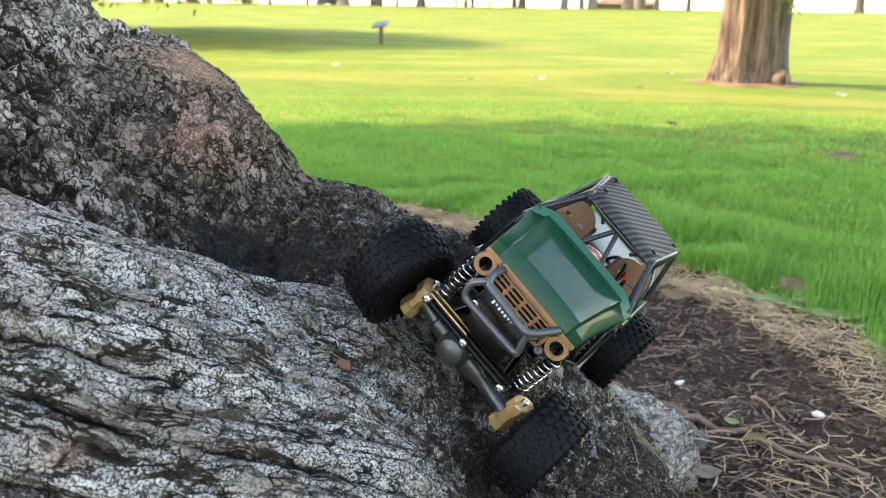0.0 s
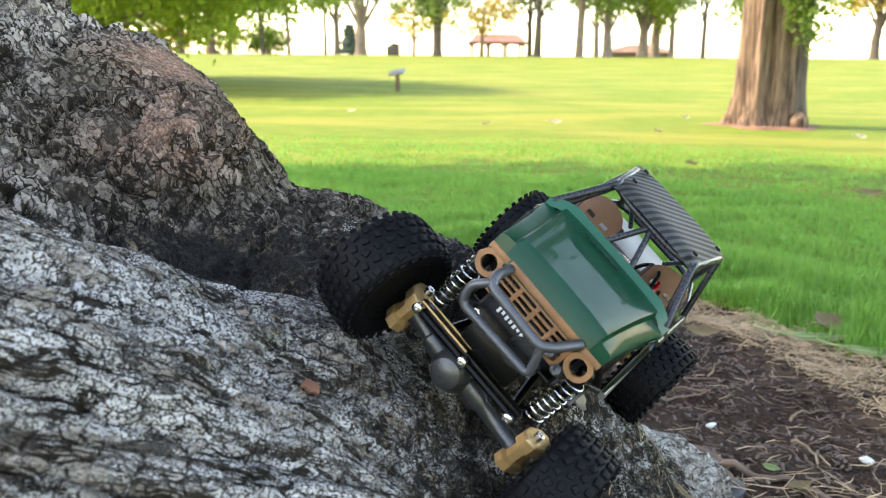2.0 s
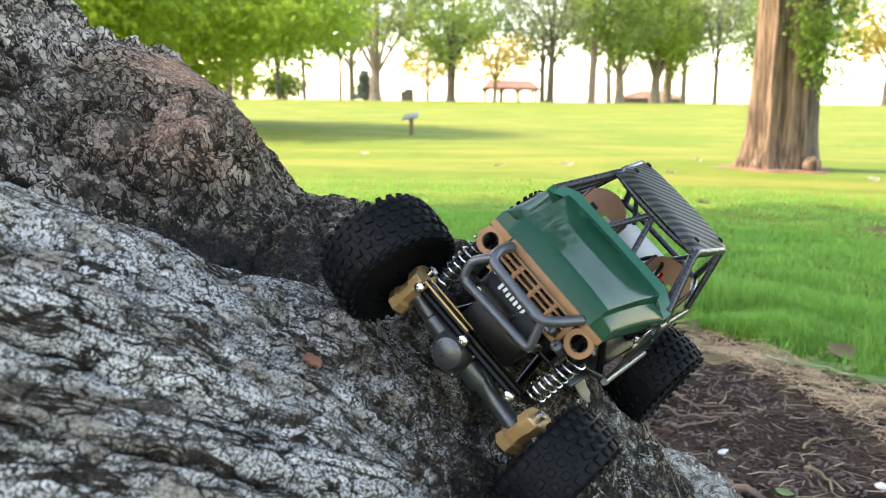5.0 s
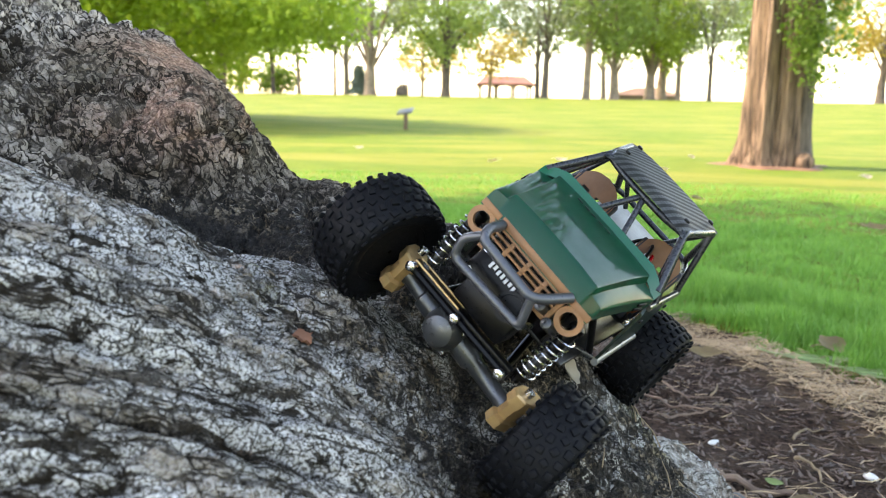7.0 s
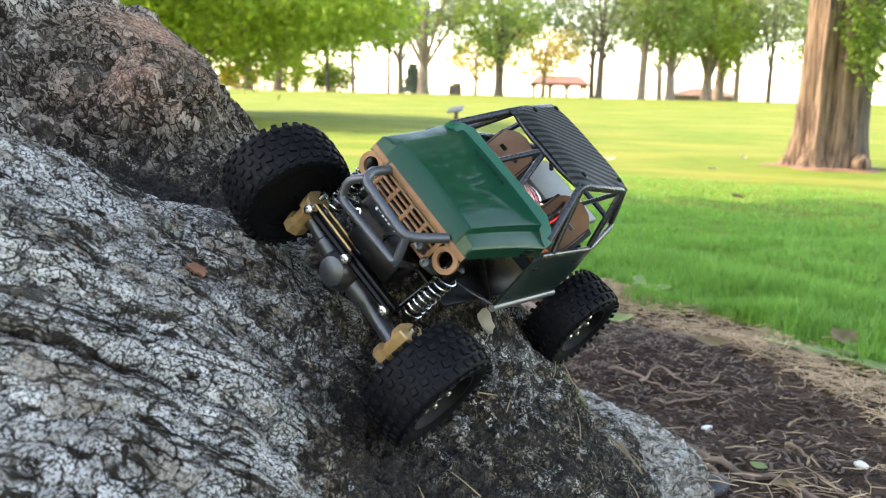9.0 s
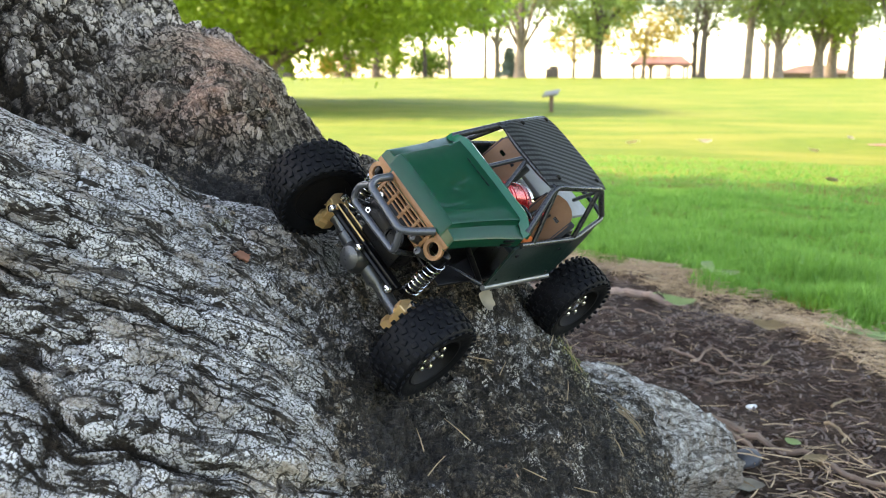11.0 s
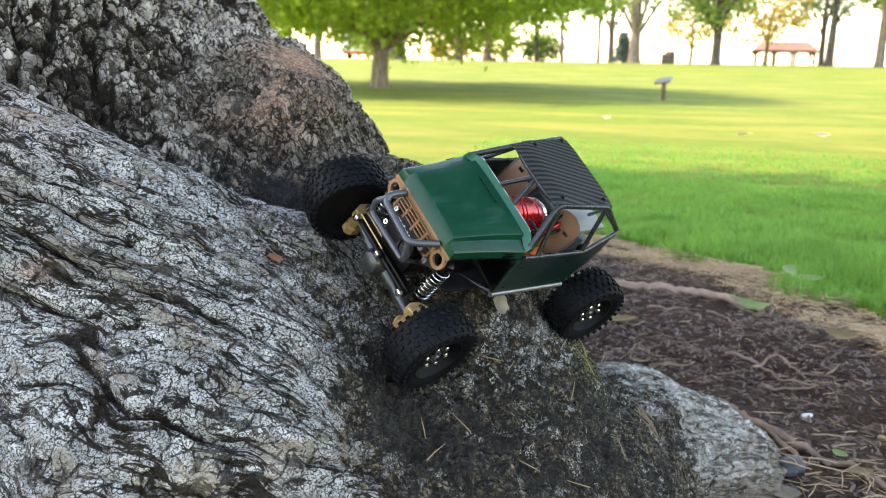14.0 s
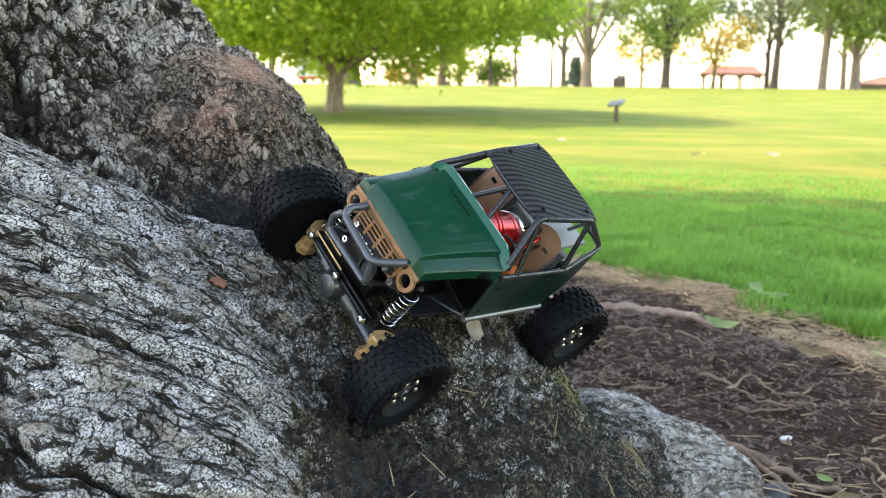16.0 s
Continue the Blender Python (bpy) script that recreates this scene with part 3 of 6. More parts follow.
def bark_relief(P):
    """How far the bark stands out at each place, and what grows there."""
    n = len(P)
    s = body_sums(P)
    root, foot = -0.01 * np.log(s[0] + 1e-30), -0.01 * np.log(s[1] + 1e-30)
    stem = -0.01 * np.log(sum(s[2:6]) + 1e-30)
    trunk = step(-0.006, 0.006, np.minimum(root, foot) - stem)
    wob, small = fbm(P / 0.05, 3, 5), fbm(P / 0.012, 2, 8)
    damp_shade = step(-0.060, 0.045, P[:, 0] - 0.112 - 0.5 * (0.21 - P[:, 2]) + 0.030 * wob + 0.014 * small) * (1 - trunk)
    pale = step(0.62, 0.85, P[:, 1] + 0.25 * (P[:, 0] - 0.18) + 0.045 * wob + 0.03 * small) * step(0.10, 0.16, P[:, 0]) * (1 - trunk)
    damp_shade = np.clip(damp_shade + 0.38 * spot(P, (0.060, 0.488, 0.240), (0.050, 0.035, 0.035)) * (1 - trunk), 0, 0.80)
    damp_shade += 0.34 * spot(P, (0.005, 0.497, 0.275), (0.055, 0.022, 0.018)) * (1 - trunk)
    damp_shade *= 1 - 0.45 * spot(P, (0.150, 0.575, 0.200), (0.035, 0.045, 0.030))
    # darkest patch where the front wheel stands
    damp_shade = np.clip(damp_shade + 0.7 * spot(P, (0.112, 0.472, 0.185), (0.030, 0.030, 0.030)), 0, 1) * (1 - pale)
    # the burl's rusty crown, a smooth healed scar above it and the hollow at its foot, its shade and damp painted dark
    burl = step(0.13, 0.085, np.hypot(np.hypot(P[:, 0] + 0.045, P[:, 1] - 0.68), 0.8 * (P[:, 2] - 0.28)) + 0.012 * wob) * trunk
    crown = spot(P, (-0.048, 0.640, 0.320), (0.045, 0.04, 0.020))
    scar = spot(P, (-0.080, 0.722, 0.350), (0.040, 0.04, 0.020))
    red = np.clip((1.0 * crown * step(-0.6, 0.4, small + 0.5 * wob) + 1.0 * scar) * trunk + 0.7 * spot(P, (-0.036, 0.398, 0.255), (0.010, 0.02, 0.006)) + 0.34 * spot(P, (-0.10, 0.43, 0.315), (0.05, 0.05, 0.02)), 0, 1)
    hollow_shade = np.maximum(spot(P, (-0.03, 0.615, 0.245), (0.11, 0.06, 0.038)), spot(P, (0.03, 0.61, 0.245), (0.06, 0.06, 0.04)))
    damp_shade = np.clip(damp_shade + 1.15 * hollow_shade * np.maximum(trunk, step(0.53, 0.57, P[:, 1])), 0, 1)
    moss = 1.2 * spot(P, (0.178, 0.606, 0.178), (0.020, 0.022, 0.020)) + 0.55 * spot(P, (0.03, 0.50, 0.268), (0.03, 0.02, 0.012)) * step(0.0, 0.6, small)
    tan = spot(P, (0.075, 0.37, 0.178), (0.05, 0.05, 0.010)) * step(-0.7, 0.2, small)
    wd, wp = damp_shade * (1 - trunk), pale
    wr = np.clip(1 - wd - wp - trunk, 0, 1)
    W = P + 0.0045 * np.stack([fbm(P / 0.026, 3, k) for k in (1, 2, 3)], 1)
    X = W + 0.0022 * np.stack([fbm(P / 0.007, 2, k) for k in (4, 5, 6)], 1)
    # coordinates along and across the grain of each kind of bark
    bend = np.stack([fbm(P / 0.045, 3, k) for k in (61, 62, 63)], 1) * np.array((0.008, 0.0055, 0.0))
    ripple = np.stack([fbm(P / 0.009, 2, k) for k in (64, 65, 66)], 1) * np.array((0.0018, 0.0011, 0.0))
    g_root = round_axis(P, (-0.08, 0.470, 0.215), (0.90, 0.22, -0.38), 0.09) + bend
    g_foot = round_axis(P, (0.166, 0.685, 0.045), (0.45, 0.80, -0.30), 0.07) + 0.5 * bend
    g_trunk = grain_frame(P, (0.68, -0.41, -0.60), 1.0, 1.0) * np.array((1, 1, 0.3)) + bend
    G = np.choose(np.argmax(np.stack([wr, wd + wp, trunk]), 0)[:, None], [g_root, g_foot, g_trunk])

    def grain(weight, where, along, length, across, seed):
        use = weight > 0.01
        e, r = np.full(n, 0.4), np.full(n, 0.5)
        e[use], r[use] = cells(grain_frame(where[use], along, length, across), seed)
        return e, r
    # long wandering furrows on the big root, plates between them
    r2 = g_root + ripple
    swell = fbm(in_cells(g_root, 0.15, 0.030), 3, 9)
    f1 = np.abs(fbm(in_cells(r2, 0.120, 0.0190), 3, 12, 0.42))
    f2 = np.abs(fbm(in_cells(r2, 0.050, 0.0090), 2, 15, 0.4))
    open1 = step(-0.35, 0.45, fbm(in_cells(g_root, 0.09, 0.05), 2, 33))
    open2 = step(-0.3, 0.5, fbm(P / 0.035, 2, 35))
    e2, t2 = flat_cells((r2 / np.array((0.0135, 0.0058, 1.0)))[:, :2], 2)
    furrow = 1 - (1 - step(0.01, 0.17, f1)) * (0.30 + 0.70 * open1)
    rift = 1 - (1 - step(0.02, 0.18, f2)) * (0.3 + 0.7 * open2)
    gap = step(0.0, 0.24, e2)
    h_root = 0.0062 * (furrow * (0.55 + 0.45 * step(0.0, 0.5, f1)) - 0.85) + 0.0020 * (rift - 1) + 0.0011 * (gap - 1) + 0.0016 * (t2 - 0.5) + 0.0042 * swell + 0.003
    # crumbly damp flank
    e3, t3 = grain(wd, X, (0.30, 0.25, -0.92), 0.0085, 0.0048, 3)
    rd = ridged(W / np.array((0.015, 0.015, 0.024)), 4, 14)
    h_damp = 0.0020 * step(0, 0.3, e3) + 0.0115 * (rd - 0.5) + 0.0028 * (t3 - 0.5)
    # blocky torn plates on the trunk, finer ones on the burl
    up = (-0.45, 0.15, 0.88)
    plain_trunk = trunk * (1 - burl)
    e4, t4 = grain(plain_trunk, X, up, 0.021, 0.0115, 4)
    e5, t5 = grain(trunk, X, up, 0.0080, 0.0055, 5)
    lump = fbm(in_cells(g_trunk, 0.09, 0.035), 4, 19)
    fold = np.abs(fbm(in_cells(g_trunk, 0.095, 0.026), 3, 27))
    h_block = 0.0075 * (step(0.0, 0.35, fold) - 0.8) + 0.0046 * (step(0, 0.26, e4) - 0.8) + 0.0050 * (t4 - 0.5) + 0.0016 * step(0, 0.3, e5) + 0.0022 * (t5 - 0.5) + 0.0075 * lump
    wrinkle = np.abs(fbm(P / np.array((0.020, 0.020, 0.045)) + 0.6 * wob[:, None], 3, 29))
    h_burl = 0.0062 * (step(0.0, 0.30, wrinkle) - 0.8) + 0.0014 * step(0, 0.3, e5) + 0.0014 * (t5 - 0.5) + 0.004 * wob
    smooth_scar = np.clip(scar * 1.4, 0, 1)
    # finely cracked pale root
    e6, t6 = flat_cells(((g_foot + ripple) / np.array((0.0150, 0.0038, 1.0)))[:, :2], 6)
    rp = ridged(in_cells(g_foot, 0.12, 0.014), 3, 24)
    h_pale = 0.0010 * step(0, 0.2, e6) + 0.0010 * (t6 - 0.5) + 0.0070 * (rp - 0.5) + 0.004 * fbm(in_cells(g_foot, 0.10, 0.022), 3, 41)
    height = wr * h_root + wd * h_damp + wp * h_pale + (trunk - burl) * h_block * (1 - 0.8 * smooth_scar) + burl * h_burl * (1 - 0.8 * smooth_scar)
    height += 0.0025 * fbm(P / 0.06, 3, 31)
    # swellings and dents that hold the wheels
    for place, rise in (((0.097, 0.487, 0.203), 0.0035), ((0.051, 0.509, 0.258), 0.0040), ((0.155, 0.597, 0.201), -0.0050), ((0.107, 0.623, 0.248), -0.0035)):
        height += rise * spot(P, place, (0.022, 0.022, 0.022))
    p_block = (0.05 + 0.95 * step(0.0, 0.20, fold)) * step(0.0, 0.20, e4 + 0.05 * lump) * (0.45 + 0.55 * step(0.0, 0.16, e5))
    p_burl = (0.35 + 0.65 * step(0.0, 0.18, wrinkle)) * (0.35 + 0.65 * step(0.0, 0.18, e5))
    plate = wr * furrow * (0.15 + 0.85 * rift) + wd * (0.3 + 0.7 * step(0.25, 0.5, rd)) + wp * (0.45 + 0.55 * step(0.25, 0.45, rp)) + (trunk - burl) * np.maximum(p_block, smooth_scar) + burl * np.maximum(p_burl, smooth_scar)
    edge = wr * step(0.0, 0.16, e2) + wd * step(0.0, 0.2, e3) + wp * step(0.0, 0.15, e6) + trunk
    tone = wr * t2 + wd * t3 + wp * t6 + trunk * np.clip(0.5 * t4 + 0.5 * t5 + 0.3 * lump, 0, 1)
    sole = step(0.05, -0.005, P[:, 2]) * 0.6 + step(0.86, 0.80, P[:, 1]) * 0.25
    return height, G, {"plate": plate, "edge": edge, "tone": tone, "damp_shade": damp_shade, "trunk": trunk, "burl": burl, "pale": pale, "red": red, "moss": moss, "tan": tan, "sole": sole}


def build_tree():
    tree = thing("tree", Matrix(), "old broad-leaved tree with flaring lichen-crusted roots in mulch", "tree")
    V, Q = zero_surface((-0.86, 0.20, -0.06), (0.42, 1.16, 0.64), 0.0108)
    # the side towards the lawn path is finely furrowed, the far side is coarse
    C = V[Q].mean(1)
    A = np.cross(V[Q[:, 2]] - V[Q[:, 0]], V[Q[:, 3]] - V[Q[:, 1]])
    A /= np.linalg.norm(A, axis=1)[:, None] + 1e-12
    near = np.zeros(len(Q), bool)
    for place, yaw in (((0.085, 0.17, 0.40), 2), ((0.135, 0.20, 0.32), 4), ((0.27, 0.12, 0.35), 20)):
        D = C - np.array(place)
        ahead = D @ np.array((-math.sin(math.radians(yaw)), math.cos(math.radians(yaw)), 0))
        aside = D @ np.array((math.cos(math.radians(yaw)), math.sin(math.radians(yaw)), 0))
        near |= ((A * D).sum(1) / np.linalg.norm(D, axis=1) < 0.2) & (np.abs(aside) < 0.62 * ahead + 0.02) & (D[:, 2] < 0.16 * ahead + 0.02) & (D[:, 2] > -0.80 * ahead - 0.02)
    for name, use, levels in (("root_flare", near, 3), ("root_back", ~near, 1)):
        keep = np.unique(Q[use])
        index = np.zeros(len(V), np.int64)
        index[keep] = np.arange(len(keep))
        me, P, N = smoothed(V[keep], index[Q[use]], levels)
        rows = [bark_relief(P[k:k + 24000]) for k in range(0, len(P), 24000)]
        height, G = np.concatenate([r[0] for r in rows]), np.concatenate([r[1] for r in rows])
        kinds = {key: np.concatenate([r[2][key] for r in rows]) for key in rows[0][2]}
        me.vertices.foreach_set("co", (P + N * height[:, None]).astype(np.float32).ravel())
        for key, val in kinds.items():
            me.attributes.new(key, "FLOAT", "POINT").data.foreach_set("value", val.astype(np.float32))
        me.attributes.new("grain", "FLOAT_VECTOR", "POINT").data.foreach_set("vector", G.astype(np.float32).ravel())
        me.update()
        me.shade_smooth()
        me.name = name
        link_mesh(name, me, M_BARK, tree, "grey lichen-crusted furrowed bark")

    # the stem above and the limbs
    bm = bmesh.new()
    stem_rows = spline([(-0.615, 0.92, 0.59, 0.262), (-0.66, 0.96, 1.0, 0.245), (-0.75, 1.0, 1.9, 0.23), (-1.0, 1.0, 3.8, 0.19)], 20)
    sweep(bm, stem_rows[:, :3], list(stem_rows[:, 3]), 24)
    part("stem", bm, M_TRUNK, tree)
    rnd = random.Random(5)
    for k in range(7):
        a = 2 * math.pi * k / 7 + 0.3
        reach = 3.6 + rnd.uniform(-0.6, 0.8)
        pts = [(-1.0, 1.0, 3.6)]
        for q in (0.25, 0.5, 0.75, 1.0):
            pts.append((-1.0 - 2.6 * q + reach * q * math.cos(a) + rnd.uniform(-.2, .2), 1.0 + 1.1 * q + 0.6 * reach * q * math.sin(a) + rnd.uniform(-.2, .2), 3.6 + 2.9 * q ** 0.8 + rnd.uniform(-.1, .1)))
        S = spline(pts, 14)
        bm = bmesh.new()
        sweep(bm, S, list(np.linspace(0.10, 0.02, 14)), 10)
        part("limb", bm, M_TRUNK, tree)
    rng = np.random.default_rng(3)
    leaves(tree, "crown", canopy_points(rng, (-3.9, 2.1, 6.6), (5.0, 2.8, 1.6), 1000), rng, 42, 0.34, 0.10, M_LEAF)
    # unseen bough and limb, added to screen the sky that the hood reflects
    leaves(tree, "sky_screen_bough", canopy_points(rng, (1.7, 2.9, 3.7), (2.8, 2.4, 0.8), 200), rng, 36, 0.40, 0.088, M_LEAF)
    L = spline([(-1.0, 1.0, 3.5), (0.2, 1.8, 3.9), (1.7, 2.9, 3.8), (3.4, 3.9, 3.7)], 14)
    bm = bmesh.new()
    sweep(bm, L, list(np.linspace(0.10, 0.025, 14)), 10)
    part("limb", bm, M_TRUNK, tree)
    return tree


def canopy_points(rng, centre, size, count):
    """Clump centres in a flattened, uneven dome."""
    p = rng.normal(size=(count * 2, 3))
    p /= np.linalg.norm(p, axis=1)[:, None]
    p *= rng.uniform(0.25, 1.0, (count * 2, 1)) ** 0.45
    bumps = 1 + 0.22 * vnoise(p * 2.6 + 7.3, 3)
    p = p * bumps[:, None] * np.array(size) + np.array(centre)
    return p[:count]


def leaves(parent, name, clumps, rng, per, spread, size, material, flat=0.75, label=""):
    """A crown: many pointed leaves round the clump centres, as one mesh."""
    n = len(clumps) * per
    c = np.repeat(clumps, per, 0) + rng.normal(size=(n, 3)) * spread * np.array((1, 1, flat)) * 0.55
    d = rng.normal(size=(n, 3))
    d[:, 2] -= 0.35
    d /= np.linalg.norm(d, axis=1)[:, None]
    u = np.cross(d, rng.normal(size=(n, 3)))
    u /= np.linalg.norm(u, axis=1)[:, None]
    w = np.cross(d, u)
    s = size * rng.uniform(0.6, 1.3, (n, 1))
    V = np.stack([c - d * s, c + u * s * 0.55 + w * s * 0.12, c + d * s, c - u * s * 0.55 + w * s * 0.12], 1).reshape(-1, 3)
    F = np.arange(4 * n).reshape(n, 4)
    return raw(name, V, F, material, parent, label, smooth=False)


build_tree()


# ---- ground: mulch ring round the tree, lawn to the horizon ----
RING = (-0.45, 0.85)


def soil_amount(x, y):
    r = np.hypot(x - RING[0], y - RING[1])
    Q = np.stack([x / 0.09, y / 0.09, 0 * x], 1)
    return step(1.135, 1.045, r + 0.045 * fbm(Q, 3, 41))


def ground_height(x, y):
    r = np.hypot(x, y)
    z = np.interp(r, [0, 1.6, 4, 7.5, 12, 17, 30, 45, 60, 90, 4000], [0, 0, -0.08, -0.20, -0.28, -0.30, -0.12, 0.20, 0.38, 0.42, 0.45])
    Q = np.stack([x, y, 0 * x], 1)
    near = step(6, 2, r)
    z = z + 0.03 * step(2, 8, r) * vnoise(Q / 3.1, 43)
    s = soil_amount(x, y)
    z = z + near * s * (0.010 * fbm(Q / 0.16, 4, 44) + 0.004 * fbm(Q / 0.018, 3, 45)) - 0.010 * s * near
    z = z + near * (1 - s) * 0.008 * vnoise(Q / 0.12, 47)
    return z


def build_ground():
    cx, cy = 0.30, 1.10
    rad = np.concatenate([np.arange(0.006, 1.3, 0.009), 1.3 * 1.035 ** np.arange(0, 235)])
    rad = rad[rad < 4000]
    seg = 420
    a = 2 * np.pi * np.arange(seg) / seg
    X = (cx + rad[:, None] * np.cos(a)).ravel()
    Y = (cy + rad[:, None] * np.sin(a)).ravel()
    V = np.stack([X, Y, ground_height(X, Y)], 1)
    i, k = np.meshgrid(np.arange(len(rad) - 1), np.arange(seg), indexing="ij")
    k2 = (k + 1) % seg
    F = np.stack([i * seg + k, (i + 1) * seg + k, (i + 1) * seg + k2, i * seg + k2], -1).reshape(-1, 4)
    F = F.tolist() + [list(range(seg))]
    g = raw("ground", V, F, M_GROUND)
    s = soil_amount(X, Y)
    r = np.hypot(X - RING[0], Y - RING[1])
    straw = np.clip(step(0.10, 0.02, np.abs(r - 1.03)) + 0.25 * step(0.45, 0.10, np.hypot(X - 0.42, Y - 0.84)), 0, 1)
    for key, val in (("soil", s), ("straw", straw)):
        at = g.data.attributes.new(key, "FLOAT", "POINT")
        at.data.foreach_set("value", val.astype(np.float32))
    return tagged(g, "dark mulch ring opening onto a mown lawn", "ground", kind="structure")


def blades(name, count, pick, height, width, seed, label, lean=0.5, material=None):
    """Grass: bent blades of two quads each, as one mesh."""
    rng = np.random.default_rng(seed)
    x, y = pick(rng, count)
    n = len(x)
    z = ground_height(x, y) - 0.004
    a = rng.uniform(0, 2 * np.pi, n)
    h = height * rng.uniform(0.55, 1.25, n) * (0.75 + 0.35 * vnoise(np.stack([x / 0.11, y / 0.11, 0 * x], 1), 4))
    w = width * rng.uniform(0.6, 1.3, n)
    b = np.stack([x, y, z], 1)
    side = np.stack([np.cos(a), np.sin(a), 0 * a], 1) * w[:, None]
    tip = np.stack([-np.sin(a), np.cos(a), 0 * a], 1) * (h * lean * rng.uniform(0.1, 1.2, n))[:, None]
    up = np.array((0, 0, 1.0)) * h[:, None]
    V = np.stack([b - side, b + side, b + side * 0.8 + 0.55 * up + 0.35 * tip, b - side * 0.8 + 0.55 * up + 0.35 * tip, b + up + tip], 1).reshape(-1, 3)
    q = 5 * np.arange(n)[:, None]
    F = np.concatenate([q + np.array((0, 1, 2, 3))]).tolist() + (q + np.array((3, 2, 4))).tolist()
    return tagged(raw(name, V, F, material or M_BLADE, smooth=False), label, "grass", kind="stuff")


def lawn_band(r0, r1, a0, a1, fall=1.0):
    def pick(rng, n):
        r = r0 + (r1 - r0) * rng.uniform(0, 1, n) ** fall
        a = np.radians(rng.uniform(a0, a1, n))
        x, y = RING[0] + r * np.cos(a), RING[1] + r * np.sin(a)
        keep = soil_amount(x, y) < rng.uniform(0.15, 0.75, n)
        return x[keep], y[keep]
    return pick


build_ground()
blades("lawn_edge_grass", 62000, lawn_band(1.03, 1.45, 5, 82), 0.036, 0.0010, 1, "tall soft green grass along the mulch edge")
blades("lawn_grass", 84000, lawn_band(1.40, 2.5, 15, 95, 1.3), 0.025, 0.0013, 2, "mown green lawn grass in tree shade")
blades("far_lawn_grass", 42000, lawn_band(2.1, 4.6, 25, 100, 1.8), 0.020, 0.0026, 3, "short mown lawn grass")


# ---- park trees, signs and buildings beyond the lawn ----
def at_ground(x, y):
    return float(ground_height(np.array([x]), np.array([y]))[0])


def build_park_tree(x, y, r, height, fork, crown, clumps, size, seed, label, bark, leaf, lean=0.0, limbs=6, per=40, spread=0.8, group="park trees on the crest", flat=0.75):
    """A tapered trunk with limbs and a crown of small leaves. crown: radius, lowest and highest leaf height."""
    rnd, rng = random.Random(seed), np.random.default_rng(seed)
    z0 = at_ground(x, y)
    tree = thing("park_tree", pose(x, y, z0), label, "tree", group)
    S = spline([(0, 0, -0.1, r * 1.55), (0.02 * lean, 0, r * 1.2, r * 1.12), (lean * fork * 0.5, rnd.uniform(-.1, .1), fork * 0.55, r), (lean * fork, 0, fork, r * 0.85), (lean * fork * 1.3 + rnd.uniform(-.3, .3), rnd.uniform(-.3, .3), height * 0.85, r * 0.25)], 18)
    bm = bmesh.new()
    sweep(bm, S[:, :3], list(S[:, 3]), 14)
    part("trunk", bm, bark, tree)
    R, lo, hi = crown
    top = S[-6, :3]
    ends = []
    for k in range(limbs):
        a = 2 * math.pi * (k + rnd.random() * 0.6) / limbs
        base = S[rnd.randint(9, 14), :3]
        e = np.array((top[0] + R * 0.75 * math.cos(a), R * 0.75 * math.sin(a), lo + (hi - lo) * rnd.uniform(0.35, 0.9)))
        mid = base * 0.5 + e * 0.5 + np.array((0, 0, 0.12 * height * rnd.random()))
        L = spline([base, mid, e], 9)
        bm = bmesh.new()
        sweep(bm, L, list(np.linspace(r * 0.42, r * 0.08, 9)), 7)
        part("limb", bm, bark, tree)
        ends += [L[4], L[6], L[8]]
    c = canopy_points(rng, (top[0], 0, (lo + hi) / 2), (R, R, (hi - lo) / 2), clumps)
    c[: len(ends)] = np.array(ends)[: len(c)]
    leaves(tree, "crown", c, rng, per, spread, size, leaf, flat)
    return tree


